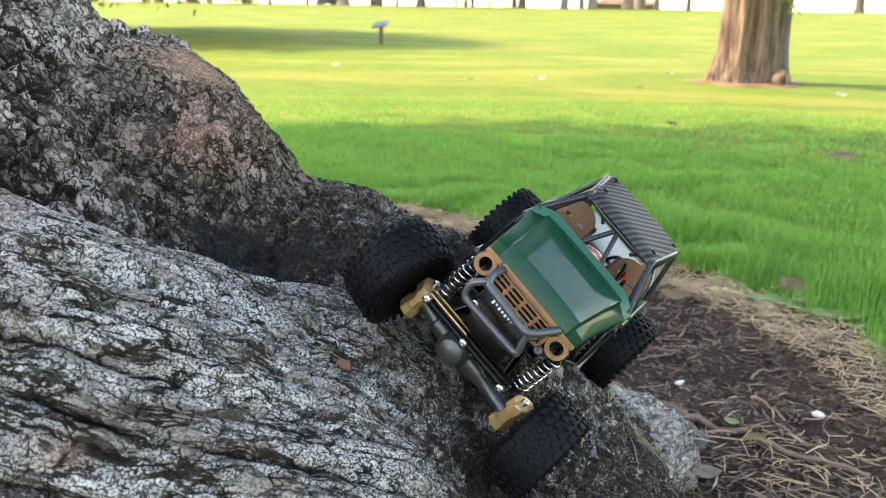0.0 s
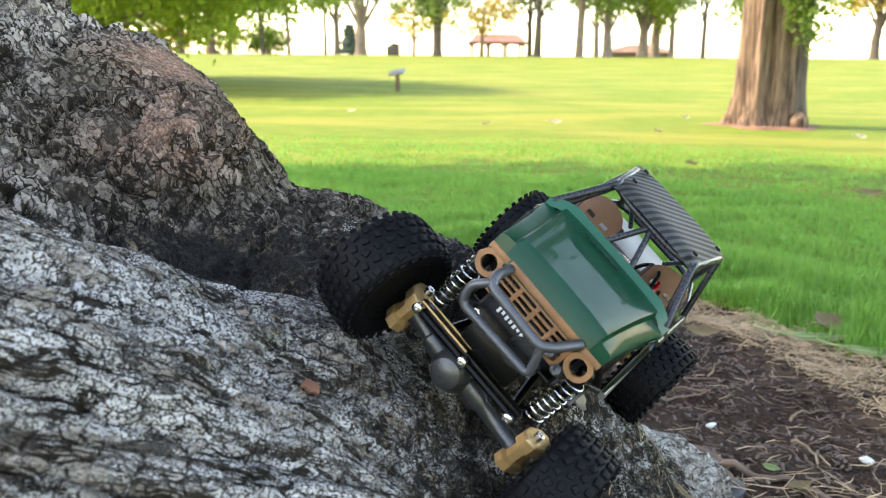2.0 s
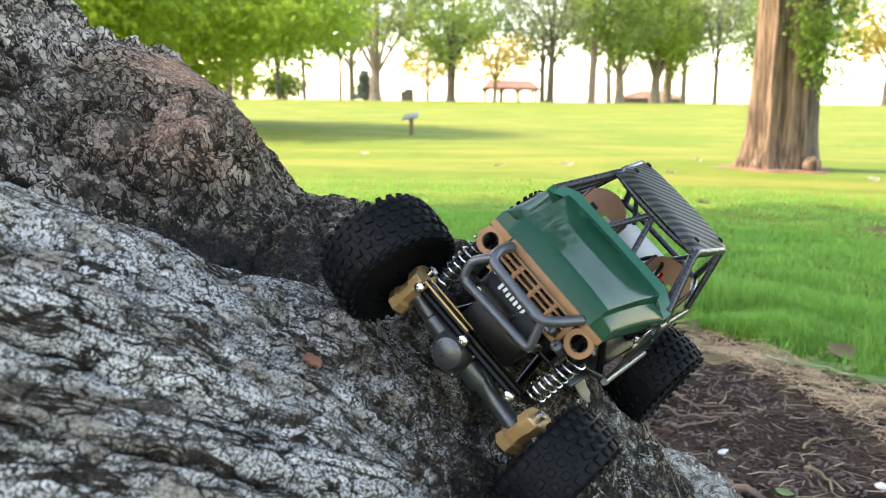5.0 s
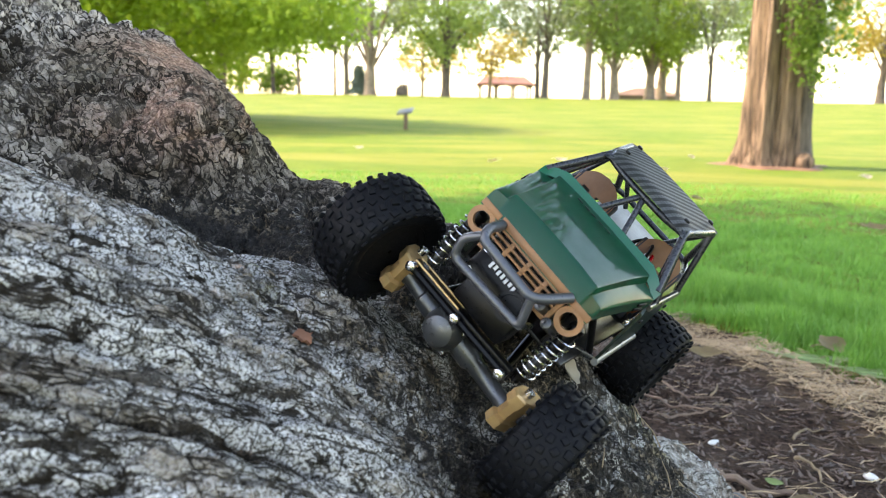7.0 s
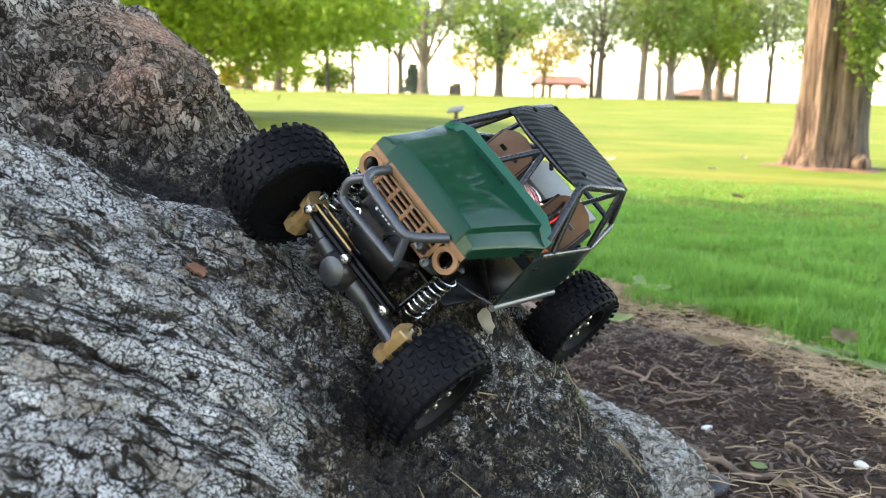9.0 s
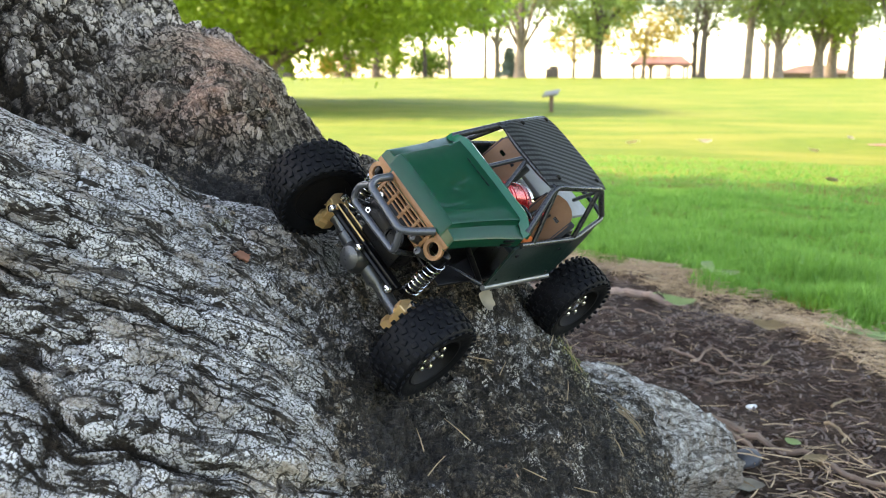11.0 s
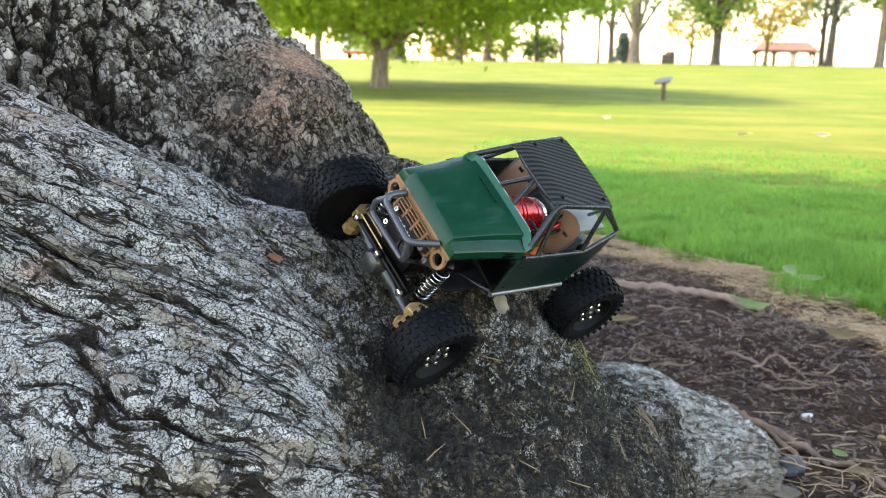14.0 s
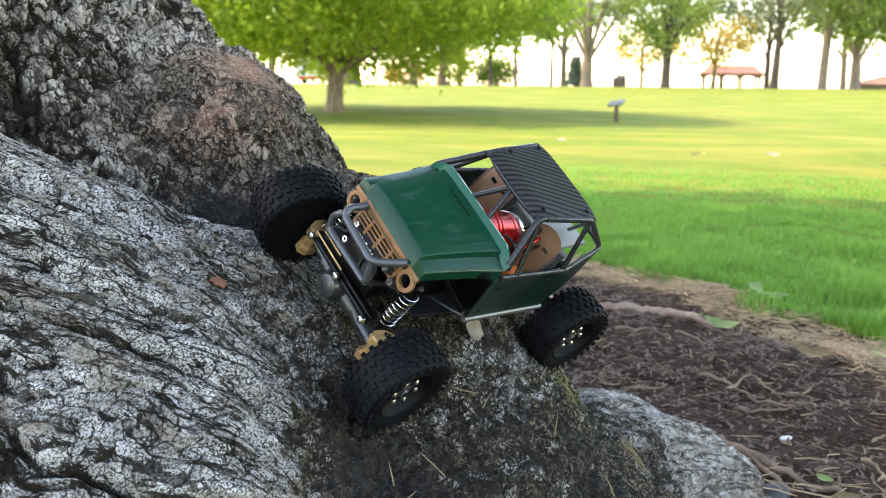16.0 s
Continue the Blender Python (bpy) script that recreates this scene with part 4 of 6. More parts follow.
def build_near_park_tree():
    """The stout tree with fluted red-brown bark, roots in a bare patch, leafy shoots on the stem."""
    x, y = 2.76, 7.72
    z0 = at_ground(x, y)
    tree = thing("park_tree", pose(x, y, z0 - 0.02), "stout lawn tree with fluted red-brown bark and leafy shoots", "tree")
    seg, rows = 72, 40
    V, F = [], []
    for i in range(rows + 1):
        h = 3.2 * (i / rows) ** 1.5
        flare = 0.30 * math.exp(-h / 0.16) + 0.05 * math.exp(-h / 0.7)
        for k in range(seg):
            a = 2 * math.pi * k / seg
            flute = 0.036 * math.sin(5 * a + 0.7) + 0.020 * math.sin(9 * a + 2 + 0.4 * h) + 0.012 * math.sin(23 * a + 3 * math.sin(h * 1.3))
            toes = 1 + 0.55 * math.sin(7 * a + 1.0)
            rr = 0.184 + 1.25 * flute + flare * toes * 0.26
            V.append((rr * math.cos(a) * 1.02 + 0.005 + 0.012 * h, rr * math.sin(a) * 0.85, h))
    for i in range(rows):
        for k in range(seg):
            F.append((i * seg + k, i * seg + (k + 1) % seg, (i + 1) * seg + (k + 1) % seg, (i + 1) * seg + k))
    raw("trunk", V, F, M_TRUNK_RED, tree)
    bm = bmesh.new()
    S = spline([(0.22, -0.06, 0.0, 0.14), (0.205, -0.05, 0.4, 0.105), (0.23, -0.03, 1.2, 0.10), (0.30, 0.05, 2.6, 0.10)], 14)
    sweep(bm, S[:, :3], list(S[:, 3]), 16)
    part("second_stem", bm, M_TRUNK_DARK, tree)
    bm = bmesh.new()
    bmesh.ops.create_icosphere(bm, subdivisions=3, radius=0.085, matrix=pose(0.22, -0.2, 0.07))
    part("burl", bm, M_TRUNK_RED, tree)
    rng = np.random.default_rng(12)
    c = np.stack([rng.normal(0.15, 0.13, 70), rng.normal(-0.34, 0.05, 70), rng.uniform(0.72, 1.75, 70)], 1)
    c = c[(c[:, 2] > 1.0) | (np.abs(c[:, 0] - 0.18) < 0.10)]
    leaves(tree, "stem_shoot", c, rng, 30, 0.11, 0.026, M_LEAF, 1.0)
    c = np.stack([rng.uniform(0.25, 0.75, 16), rng.normal(-0.1, 0.2, 16), rng.uniform(1.15, 1.9, 16)], 1)
    leaves(tree, "side_shoot", c, rng, 26, 0.16, 0.03, M_LEAF_LIGHT, 1.0)["kind"] = "stuff"
    for k in range(5):
        a = 2 * math.pi * k / 5
        L = spline([(0, 0, 2.4), (0.9 * math.cos(a), 0.9 * math.sin(a), 3.3), (2.1 * math.cos(a), 2.1 * math.sin(a), 4.2)], 9)
        bm = bmesh.new()
        sweep(bm, L, list(np.linspace(0.14, 0.03, 9)), 8)
        part("limb", bm, M_TRUNK_RED, tree)
    leaves(tree, "crown", canopy_points(rng, (0.1, 0.2, 4.3), (2.6, 2.4, 1.3), 150), rng, 34, 0.42, 0.08, M_LEAF)
    n = 40
    V = [(0, 0, 0.035)] + [((0.40 + 0.08 * math.sin(3 * t) + 0.05 * math.sin(7 * t)) * math.cos(t) * 1.15, (0.5 + 0.06 * math.sin(5 * t)) * math.sin(t), 0.022) for t in (2 * math.pi * k / n for k in range(n))]
    V += [(v[0] * 1.06, v[1] * 1.06, -0.05) for v in V[1:]]
    F = [(0, 1 + k, 1 + (k + 1) % n) for k in range(n)] + [(1 + k, 1 + n + k, 1 + n + (k + 1) % n, 1 + (k + 1) % n) for k in range(n)]
    raw("bare_root_patch", V, F, M_REDSOIL, tree)
    return tree


def build_plaque(x, y, h):
    z0 = at_ground(x, y)
    sign = thing("plaque_sign", pose(x, y, z0, 0, 0, -12), "low plaque sign on a wooden post in the lawn", "sign")
    bm = bmesh.new()
    box(bm, (0, 0, h * 0.42), (h * 0.19, h * 0.14, h * 0.9), None, 0.01)
    part("post", bm, M_WOOD, sign)
    bm = bmesh.new()
    box(bm, (-0.01, 0, h * 0.93), (h * 0.80, h * 0.55, h * 0.10), pose(0, 0, 0, 24, 0, 0) @ pose(0, 0, 0, 0, -10, 0), 0.012)
    part("plaque", bm, M_SIGN, sign)
    return sign


def build_pavilion(x0, x1, y, eave, ridge):
    z0 = at_ground(x0, y)
    w = x1 - x0
    pav = thing("picnic_pavilion", pose((x0 + x1) / 2, y, z0), "open picnic pavilion with a red-brown hipped roof", "pavilion")
    bm = bmesh.new()
    d = 4.0
    a = [bm.verts.new(p) for p in ((-w / 2, -d, eave), (w / 2, -d, eave), (w / 2, d, eave), (-w / 2, d, eave))]
    b = [bm.verts.new(p) for p in ((-w * 0.36, -0.3, ridge), (w * 0.36, -0.3, ridge), (w * 0.36, 0.3, ridge), (-w * 0.36, 0.3, ridge))]
    c = [bm.verts.new(v.co - Vector((0, 0, 0.22))) for v in a]
    for i in range(4):
        j = (i + 1) % 4
        bm.faces.new((a[i], a[j], b[j], b[i]))
        bm.faces.new((c[i], c[j], a[j], a[i]))
    bm.faces.new(b)
    bm.faces.new(c[::-1])
    part("roof", bm, M_ROOF, pav, smooth=False)
    for px in (-0.44, -0.15, 0.15, 0.44):
        for py in (-3.4, 3.4):
            bm = bmesh.new()
            box(bm, (px * w, py, eave / 2), (0.26, 0.26, eave), None, 0.03)
            post = part("post", bm, M_TRUNK_DARK, pav)
            for s in (-1, 1):
                bm = bmesh.new()
                sweep(bm, [(px * w, py, eave * 0.68), (px * w + s * 0.55, py, eave - 0.12)], 0.08, 6)
                part("brace", bm, M_TRUNK_DARK, post)
    return pav


def build_hut(x0, x1, y, h):
    z0 = at_ground(x0, y)
    w = x1 - x0
    hut = thing("low_hut", pose((x0 + x1) / 2, y, z0), "low hut with a wide brown roof behind the crest", "hut")
    bm = bmesh.new()
    box(bm, (0, 0, h * 0.2), (w * 0.86, 5, h * 0.4), None, 0.05)
    part("wall", bm, M_TRUNK, hut)
    bm = bmesh.new()
    a = [bm.verts.new(p) for p in ((-w / 2, -3.2, h * 0.38), (w / 2, -3.2, h * 0.38), (w / 2, 3.2, h * 0.38), (-w / 2, 3.2, h * 0.38))]
    b = [bm.verts.new(p) for p in ((-w * 0.14, 0, h), (w * 0.14, 0, h))]
    for f in ((a[0], a[1], b[1], b[0]), (a[1], a[2], b[1]), (a[2], a[3], b[0], b[1]), (a[3], a[0], b[0]), a[::-1]):
        bm.faces.new(f)
    part("roof", bm, M_ROOFBROWN, hut, smooth=False)
    return hut


def build_camper(x, y):
    z0 = at_ground(x, y)
    van = thing("camper_van", pose(x, y, z0, 0, 0, 8), "white camper van with a red stripe parked past the trees", "vehicle")
    bm = bmesh.new()
    box(bm, (0, 0, 1.75), (5.4, 2.2, 2.5), None, 0.25)
    body = part("body", bm, M_WALL, van)
    bm = bmesh.new()
    box(bm, (0, -1.12, 0.72), (5.2, 0.06, 0.42), None, 0.02)
    part("stripe", bm, M_REDTRIM, body)
    for k in (-1.2, 1.1):
        bm = bmesh.new()
        box(bm, (k, -1.12, 2.1), (1.3, 0.06, 0.8), None, 0.05)
        part("window", bm, M_DIMGLASS, body)
    for k in (-1.7, 1.7):
        bm = bmesh.new()
        lathe(bm, [(-0.12, 0.38), (0.12, 0.38)], 20, Matrix.Translation((k, -0.95, 0.38)) @ pose(0, 0, 0, 90, 0, 0))
        part("wheel", bm, M_RUBBER, van)
    return van


def build_bin(x, y):
    z0 = at_ground(x, y)
    ob = thing("litter_bin", pose(x, y, z0), "dark square litter bin on the crest", "bin")
    bm = bmesh.new()
    box(bm, (0, 0, 0.32), (0.85, 0.6, 0.62), None, 0.04)
    part("body", bm, M_TRUNK_DARK, ob)
    bm = bmesh.new()
    box(bm, (0.1, 0, 0.72), (0.6, 0.55, 0.16), None, 0.05)
    part("lid", bm, M_BLACK, ob)
    return ob


def build_spruce(x, y, h):
    z0 = at_ground(x, y)
    tree = thing("spruce", pose(x, y, z0), "small blue-green spruce bush", "tree")
    bm = bmesh.new()
    sweep(bm, [(0, 0, -0.1), (0, 0, h)], [0.12, 0.02], 8)
    part("trunk", bm, M_TRUNK_DARK, tree)
    rng = np.random.default_rng(77)
    t = rng.uniform(0.0, 1, 120)
    a = rng.uniform(0, 2 * np.pi, 120)
    rr = (1 - t) * h * 0.40 * rng.uniform(0.5, 1, 120)
    leaves(tree, "needles", np.stack([rr * np.cos(a), rr * np.sin(a), 0.1 + t * h * 0.95], 1), rng, 40, 0.24, 0.09, M_NEEDLE, 0.5)
    return tree


def build_bush(x, y, w, h, seed, leaf):
    z0 = at_ground(x, y)
    ob = thing("bush", pose(x, y, z0), "loose yellow-green bush behind the lawn", "bush", "bushes behind the lawn")
    rng = np.random.default_rng(seed)
    for k in range(3):
        bm = bmesh.new()
        sweep(bm, spline([(0, 0, -0.1), (0.2 * (k - 1) * w, 0, h * 0.4), (0.35 * (k - 1) * w, 0.1, h * 0.8)], 6), list(np.linspace(0.08, 0.02, 6)), 6)
        part("stem", bm, M_TRUNK, ob)
    leaves(ob, "foliage", canopy_points(rng, (0, 0, h * 0.5), (w / 2, w / 3, h * 0.5), 60), rng, 44, 0.55, 0.13, leaf, 0.9)
    return ob


M_REDSOIL = plain("reddish bare soil", (0.17, 0.085, 0.055), 0.9, 0.0, 14, 0.3)
M_ROOFBROWN = plain("brown shingle roof", (0.20, 0.12, 0.075), 0.9, 0.0, 3, 0.25)
M_LEAF_CREST = leaf_material("crest leaf", (0.085, 0.145, 0.035), (0.26, 0.36, 0.085), 0.55)
# distance haze is mixed into this greyed leaf colour
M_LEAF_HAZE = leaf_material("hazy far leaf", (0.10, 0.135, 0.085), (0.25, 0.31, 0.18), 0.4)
M_LEAF_ORANGE = leaf_material("yellowing leaf", (0.20, 0.17, 0.03), (0.45, 0.33, 0.06), 0.4)

build_near_park_tree()
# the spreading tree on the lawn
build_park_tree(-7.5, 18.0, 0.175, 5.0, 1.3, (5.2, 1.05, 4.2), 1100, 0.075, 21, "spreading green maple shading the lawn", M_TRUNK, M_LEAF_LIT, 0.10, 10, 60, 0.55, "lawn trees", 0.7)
build_plaque(-1.06, 16.0, 0.37)
for spec in (
    # x, y, trunk radius, height, fork, crown (radius, low, high), clumps, leaf size, material
    (-6.8, 60, 0.36, 10, 2.6, (4.2, 4.2, 10.0), 60, 0.15, M_TRUNK, M_LEAF_GREY, "bare-limbed grey park tree"),
    (-1.5, 60, 0.28, 10, 3.0, (3.0, 1.9, 9.5), 110, 0.16, M_TRUNK_DARK, M_LEAF_CREST, "bright green park tree on the crest"),
    (5.4, 60, 0.24, 9, 2.6, (2.6, 3.0, 9.0), 60, 0.14, M_TRUNK_DARK, M_LEAF_GREY, "thin grey-green park tree"),
    (8.3, 60, 0.25, 12, 6.0, (2.4, 3.0, 11.0), 55, 0.15, M_TRUNK, M_LEAF_CREST, "tall straight park tree"),
    (10.4, 61, 0.30, 10, 2.4, (2.7, 2.6, 9.0), 90, 0.16, M_TRUNK, M_LEAF_CREST, "leafy green park tree on the crest"),
    (13.3, 63, 0.34, 10, 2.2, (2.8, 2.2, 9.0), 95, 0.16, M_TRUNK, M_LEAF_LIGHT, "light green park tree on the crest"),
    (14.8, 66, 0.36, 10, 2.6, (3.0, 2.8, 9.0), 90, 0.16, M_TRUNK, M_LEAF_CREST, "leafy green park tree on the crest"),
    (16.8, 60, 0.15, 8, 2.8, (1.6, 2.8, 8.0), 34, 0.13, M_TRUNK_DARK, M_LEAF_GREY, "slender dark park tree on the crest"),
    (28.5, 60, 0.28, 9, 2.4, (3.0, 2.4, 9.0), 90, 0.16, M_TRUNK_DARK, M_LEAF_ORANGE, "yellowing park tree on the crest"),
    (22.5, 68, 0.26, 9, 2.4, (3.0, 2.2, 9.0), 90, 0.16, M_TRUNK_DARK, M_LEAF_CREST, "leafy green park tree on the crest"),
    (-10.2, 66, 0.12, 9, 3.5, (2.2, 3.0, 9.0), 55, 0.15, M_TRUNK, M_LEAF_LIGHT, "slender light green park tree"),
    (-12.6, 64, 0.14, 9, 3.2, (2.4, 2.8, 9.0), 60, 0.15, M_TRUNK, M_LEAF_LIGHT, "slender light green park tree"),
    (-15.0, 66, 0.15, 10, 3.2, (2.6, 2.6, 9.0), 70, 0.16, M_TRUNK_DARK, M_LEAF_CREST, "leafy green park tree on the crest"),
    (-18.4, 64, 0.30, 10, 2.4, (3.4, 3.0, 9.0), 80, 0.16, M_TRUNK_RED, M_LEAF_CREST, "park tree with reddish bark"),
    (-21.4, 66, 0.32, 11, 3.4, (3.2, 3.6, 9.5), 70, 0.16, M_TRUNK_RED, M_LEAF_CREST, "park tree with reddish bark"),
    (-24.3, 60, 0.55, 11, 4.0, (3.4, 4.4, 10.0), 70, 0.16, M_TRUNK_DARK, M_LEAF_CREST, "leaning dark-barked park tree"),
    (-33.0, 64, 0.30, 10, 2.6, (4.6, 2.2, 9.5), 120, 0.17, M_TRUNK, M_LEAF_LIGHT, "light green park tree on the crest"),
    (2.0, 78, 0.18, 7, 2.2, (2.8, 1.6, 6.5), 60, 0.15, M_TRUNK, M_LEAF_ORANGE, "yellowing park tree behind the pavilion"),
    (-4.2, 80, 0.14, 6, 2.0, (2.6, 1.8, 5.6), 46, 0.14, M_TRUNK, M_LEAF_ORANGE, "small yellowing park tree"),
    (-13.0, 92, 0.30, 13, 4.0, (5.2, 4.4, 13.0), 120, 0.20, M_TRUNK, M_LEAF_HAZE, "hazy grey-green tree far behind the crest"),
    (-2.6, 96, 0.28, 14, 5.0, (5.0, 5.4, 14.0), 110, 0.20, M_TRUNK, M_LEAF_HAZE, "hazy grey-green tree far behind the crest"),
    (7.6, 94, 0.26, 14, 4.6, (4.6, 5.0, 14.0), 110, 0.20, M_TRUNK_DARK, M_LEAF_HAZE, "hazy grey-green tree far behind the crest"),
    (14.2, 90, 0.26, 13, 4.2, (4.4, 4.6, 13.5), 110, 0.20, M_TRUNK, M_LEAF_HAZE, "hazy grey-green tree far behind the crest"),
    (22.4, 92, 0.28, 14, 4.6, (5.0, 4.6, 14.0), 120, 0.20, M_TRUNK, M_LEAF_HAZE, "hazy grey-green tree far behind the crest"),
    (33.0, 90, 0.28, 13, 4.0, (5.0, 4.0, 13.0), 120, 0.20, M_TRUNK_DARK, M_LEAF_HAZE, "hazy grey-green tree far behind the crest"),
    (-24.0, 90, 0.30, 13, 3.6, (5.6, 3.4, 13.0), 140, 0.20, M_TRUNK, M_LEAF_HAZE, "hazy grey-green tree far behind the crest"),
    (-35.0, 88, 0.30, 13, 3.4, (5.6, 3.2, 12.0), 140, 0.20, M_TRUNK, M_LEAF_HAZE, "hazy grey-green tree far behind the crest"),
):
    x, y, r, h, fork, crown, clumps, size, bark, leaf, label = spec
    crown, clumps = (crown[0] * 1.25, crown[1] * 0.95, crown[2]), int(clumps * 1.25)
    build_park_tree(x, y, r, h, fork, crown, clumps, size, int(abs(x) * 10) + 3, label, bark, leaf, -0.2 if x == -24.3 else random.Random(x).uniform(-0.04, 0.04))
build_pavilion(1.25, 9.0, 120, 1.9, 3.0)
build_hut(20.5, 31.0, 125, 1.8)
build_camper(-46, 102)
build_bin(-4.55, 60)
build_spruce(-7.7, 61, 2.0)
for k, (x, w, h, leaf) in enumerate(((-17.0, 4.0, 2.6, M_LEAF_LIGHT), (-13.5, 3.0, 2.0, M_LEAF), (-20.5, 3.0, 1.8, M_LEAF_ORANGE), (-26.5, 3.2, 2.4, M_LEAF_LIGHT), (-36.0, 5.0, 2.8, M_LEAF))):
    build_bush(x * 1.18, 72, w * 1.2, h * 1.15, 60 + k, leaf)


# ---- the model crawler, all sizes in millimetres in its own frame: x ahead, y to its left, z up ----
MM = Matrix.Diagonal((0.001, 0.001, 0.001, 1))


def scaled(bm):
    bmesh.ops.transform(bm, matrix=MM, verts=bm.verts)
    return bm


def mpart(name, bm, material, parent, label="", smooth=True):
    return part(name, scaled(bm), material, parent, label, smooth)


def rod(name, pts, r, material, parent, label="", bend=4.0, seg=10):
    return mpart(name, sweep(bmesh.new(), bent(pts, bend), r, seg), material, parent, label)


def build_wheel(car, m):
    """Rim with bolts and a lugged tyre; the axle is the wheel's z, its outer face at +z."""
    bm = bmesh.new()
    lathe(bm, [(-9, 12.5), (-9, 15.2), (8.2, 15.4), (9.4, 15.6), (9.6, 14.8), (8.2, 14.0), (5.0, 13.2), (3.6, 11.5), (3.0, 8.5), (3.6, 5.4), (3.6, 0.8), (-8, 0.8), (-8, 12.5)], 40, closed=True)
    wheel = mpart("wheel", bm, M_RIM, car, "black steel-style rim")
    bm = bmesh.new()
    prof = [(-9.5, 15.4), (-10.6, 17.2), (-11.4, 20.0), (-10.9, 22.6), (-9.4, 24.0), (-4, 24.7), (0, 24.8), (4, 24.7), (9.4, 24.0), (10.9, 22.6), (11.4, 20.0), (10.6, 17.2), (9.5, 15.4)]
    lathe(bm, prof, 56, closed=True)
    rows = [(-8.3, 0.0, 3.9, 3.5, 0.2), (-4.2, 0.5, 3.6, 3.4, -0.3), (0.0, 0.1, 3.8, 3.3, 0.3), (4.2, 0.55, 3.6, 3.4, -0.3), (8.3, 0.05, 3.9, 3.5, 0.2)]
    count = 30
    for h, ph, sx, sy, tw in rows:
        for k in range(count):
            a = 2 * math.pi * (k + ph) / count
            r = 24.7 if abs(h) < 5 else 24.1
            m4 = pose(0, 0, 0, 0, 0, math.degrees(a)) @ Matrix.Translation((r + 0.2, 0, h)) @ pose(0, 0, 0, math.degrees(tw), (8 if h < 0 else -8) if abs(h) > 5 else 0, 0)
            box(bm, (-0.25, 0, 0), (1.7, sx * (0.74 + 0.14 * (k % 2)), sy * 0.86), m4, 0.45)
    for k in range(count):
        for s in (-1, 1):
            a = 2 * math.pi * (k + (0.25 if s > 0 else 0.75)) / count
            m4 = pose(0, 0, 0, 0, 0, math.degrees(a)) @ Matrix.Translation((22.0, 0, s * 10.9)) @ pose(0, 0, 0, 0, s * -34, 0)
            box(bm, (0, 0, 0), (4.0, 2.5, 1.0), m4, 0.4)
    mpart("tyre", bm, M_RUBBER, wheel, "black knobbly rubber tyre")
    bm = bmesh.new()
    lathe(bm, [(3.2, 4.3), (7.0, 4.1), (7.4, 3.4), (7.4, 1.7), (6.2, 1.5), (6.2, 0.3)], 20)
    mpart("hub_cap", bm, M_STEEL, wheel, "bright steel hub")
    nut = None
    for k in range(6):
        a = 2 * math.pi * k / 6
        if nut is None:
            bm = bmesh.new()
            lathe(bm, [(3.0, 1.85), (7.4, 1.8), (8.0, 1.3), (8.0, 0.8), (7.2, 0.7), (7.2, 0.1)], 12)
            nut = mpart("bolt", bm, M_STEEL, wheel, "bright steel bolt")
            nut.location = (0.0072, 0, 0)
        else:
            copy_thing(nut, pose(0.0072 * math.cos(a), 0.0072 * math.sin(a), 0))
    for k in range(8):
        a = 2 * math.pi * (k + 0.5) / 8
        bm = bmesh.new()
        lathe(bm, [(3.0, 1.4), (3.35, 1.4), (3.35, 0.9), (2.8, 0.8), (2.8, 0.1)], 10, Matrix.Translation((10.4 * math.cos(a), 10.4 * math.sin(a), 0.1)))
        mpart("vent_hole", bm, M_RIM, wheel)
    bm = bmesh.new()
    lathe(bm, [(9.2, 15.9), (9.9, 15.7), (9.9, 14.7), (9.2, 14.5)], 40, closed=True)
    mpart("bead_ring", bm, M_RIM, wheel)
    wheel.matrix_basis = m
    return wheel


def build_shock(car, top, foot):
    top, foot = Vector(top), Vector(foot)
    d = (foot - top).normalized()
    L = (foot - top).length
    turn = d.to_track_quat("Z", "Y").to_matrix().to_4x4()
    m = Matrix.Translation(top) @ turn
    bm = bmesh.new()
    lathe(bm, [(-1, 1.2), (0, 3.0), (2.0, 3.2), (2.2, 2.6), (0.42 * L, 2.6), (0.43 * L, 3.1), (0.47 * L, 3.1), (0.48 * L, 1.1), (L - 3, 1.1), (L - 3, 3.4), (L - 1.6, 3.4), (L - 1.2, 1.6), (L + 1, 1.6)], 16, m)
    shock = mpart("shock_absorber", bm, M_BLACK, car, "black damper")
    bm = bmesh.new()
    turns, n = 8, 8 * 14
    pts = [m @ Vector((3.9 * math.cos(2 * math.pi * turns * i / n), 3.9 * math.sin(2 * math.pi * turns * i / n), 5.0 + (L - 9) * i / n)) for i in range(n + 1)]
    sweep(bm, pts, 0.40, 6)
    mpart("spring", bm, M_STEEL, shock, "bright coil spring")
    bm = bmesh.new()
    lathe(bm, [(0.45 * L, 2.0), (L - 5, 2.0)], 12, m)
    mpart("shaft", bm, M_ALU, shock)
    return shock


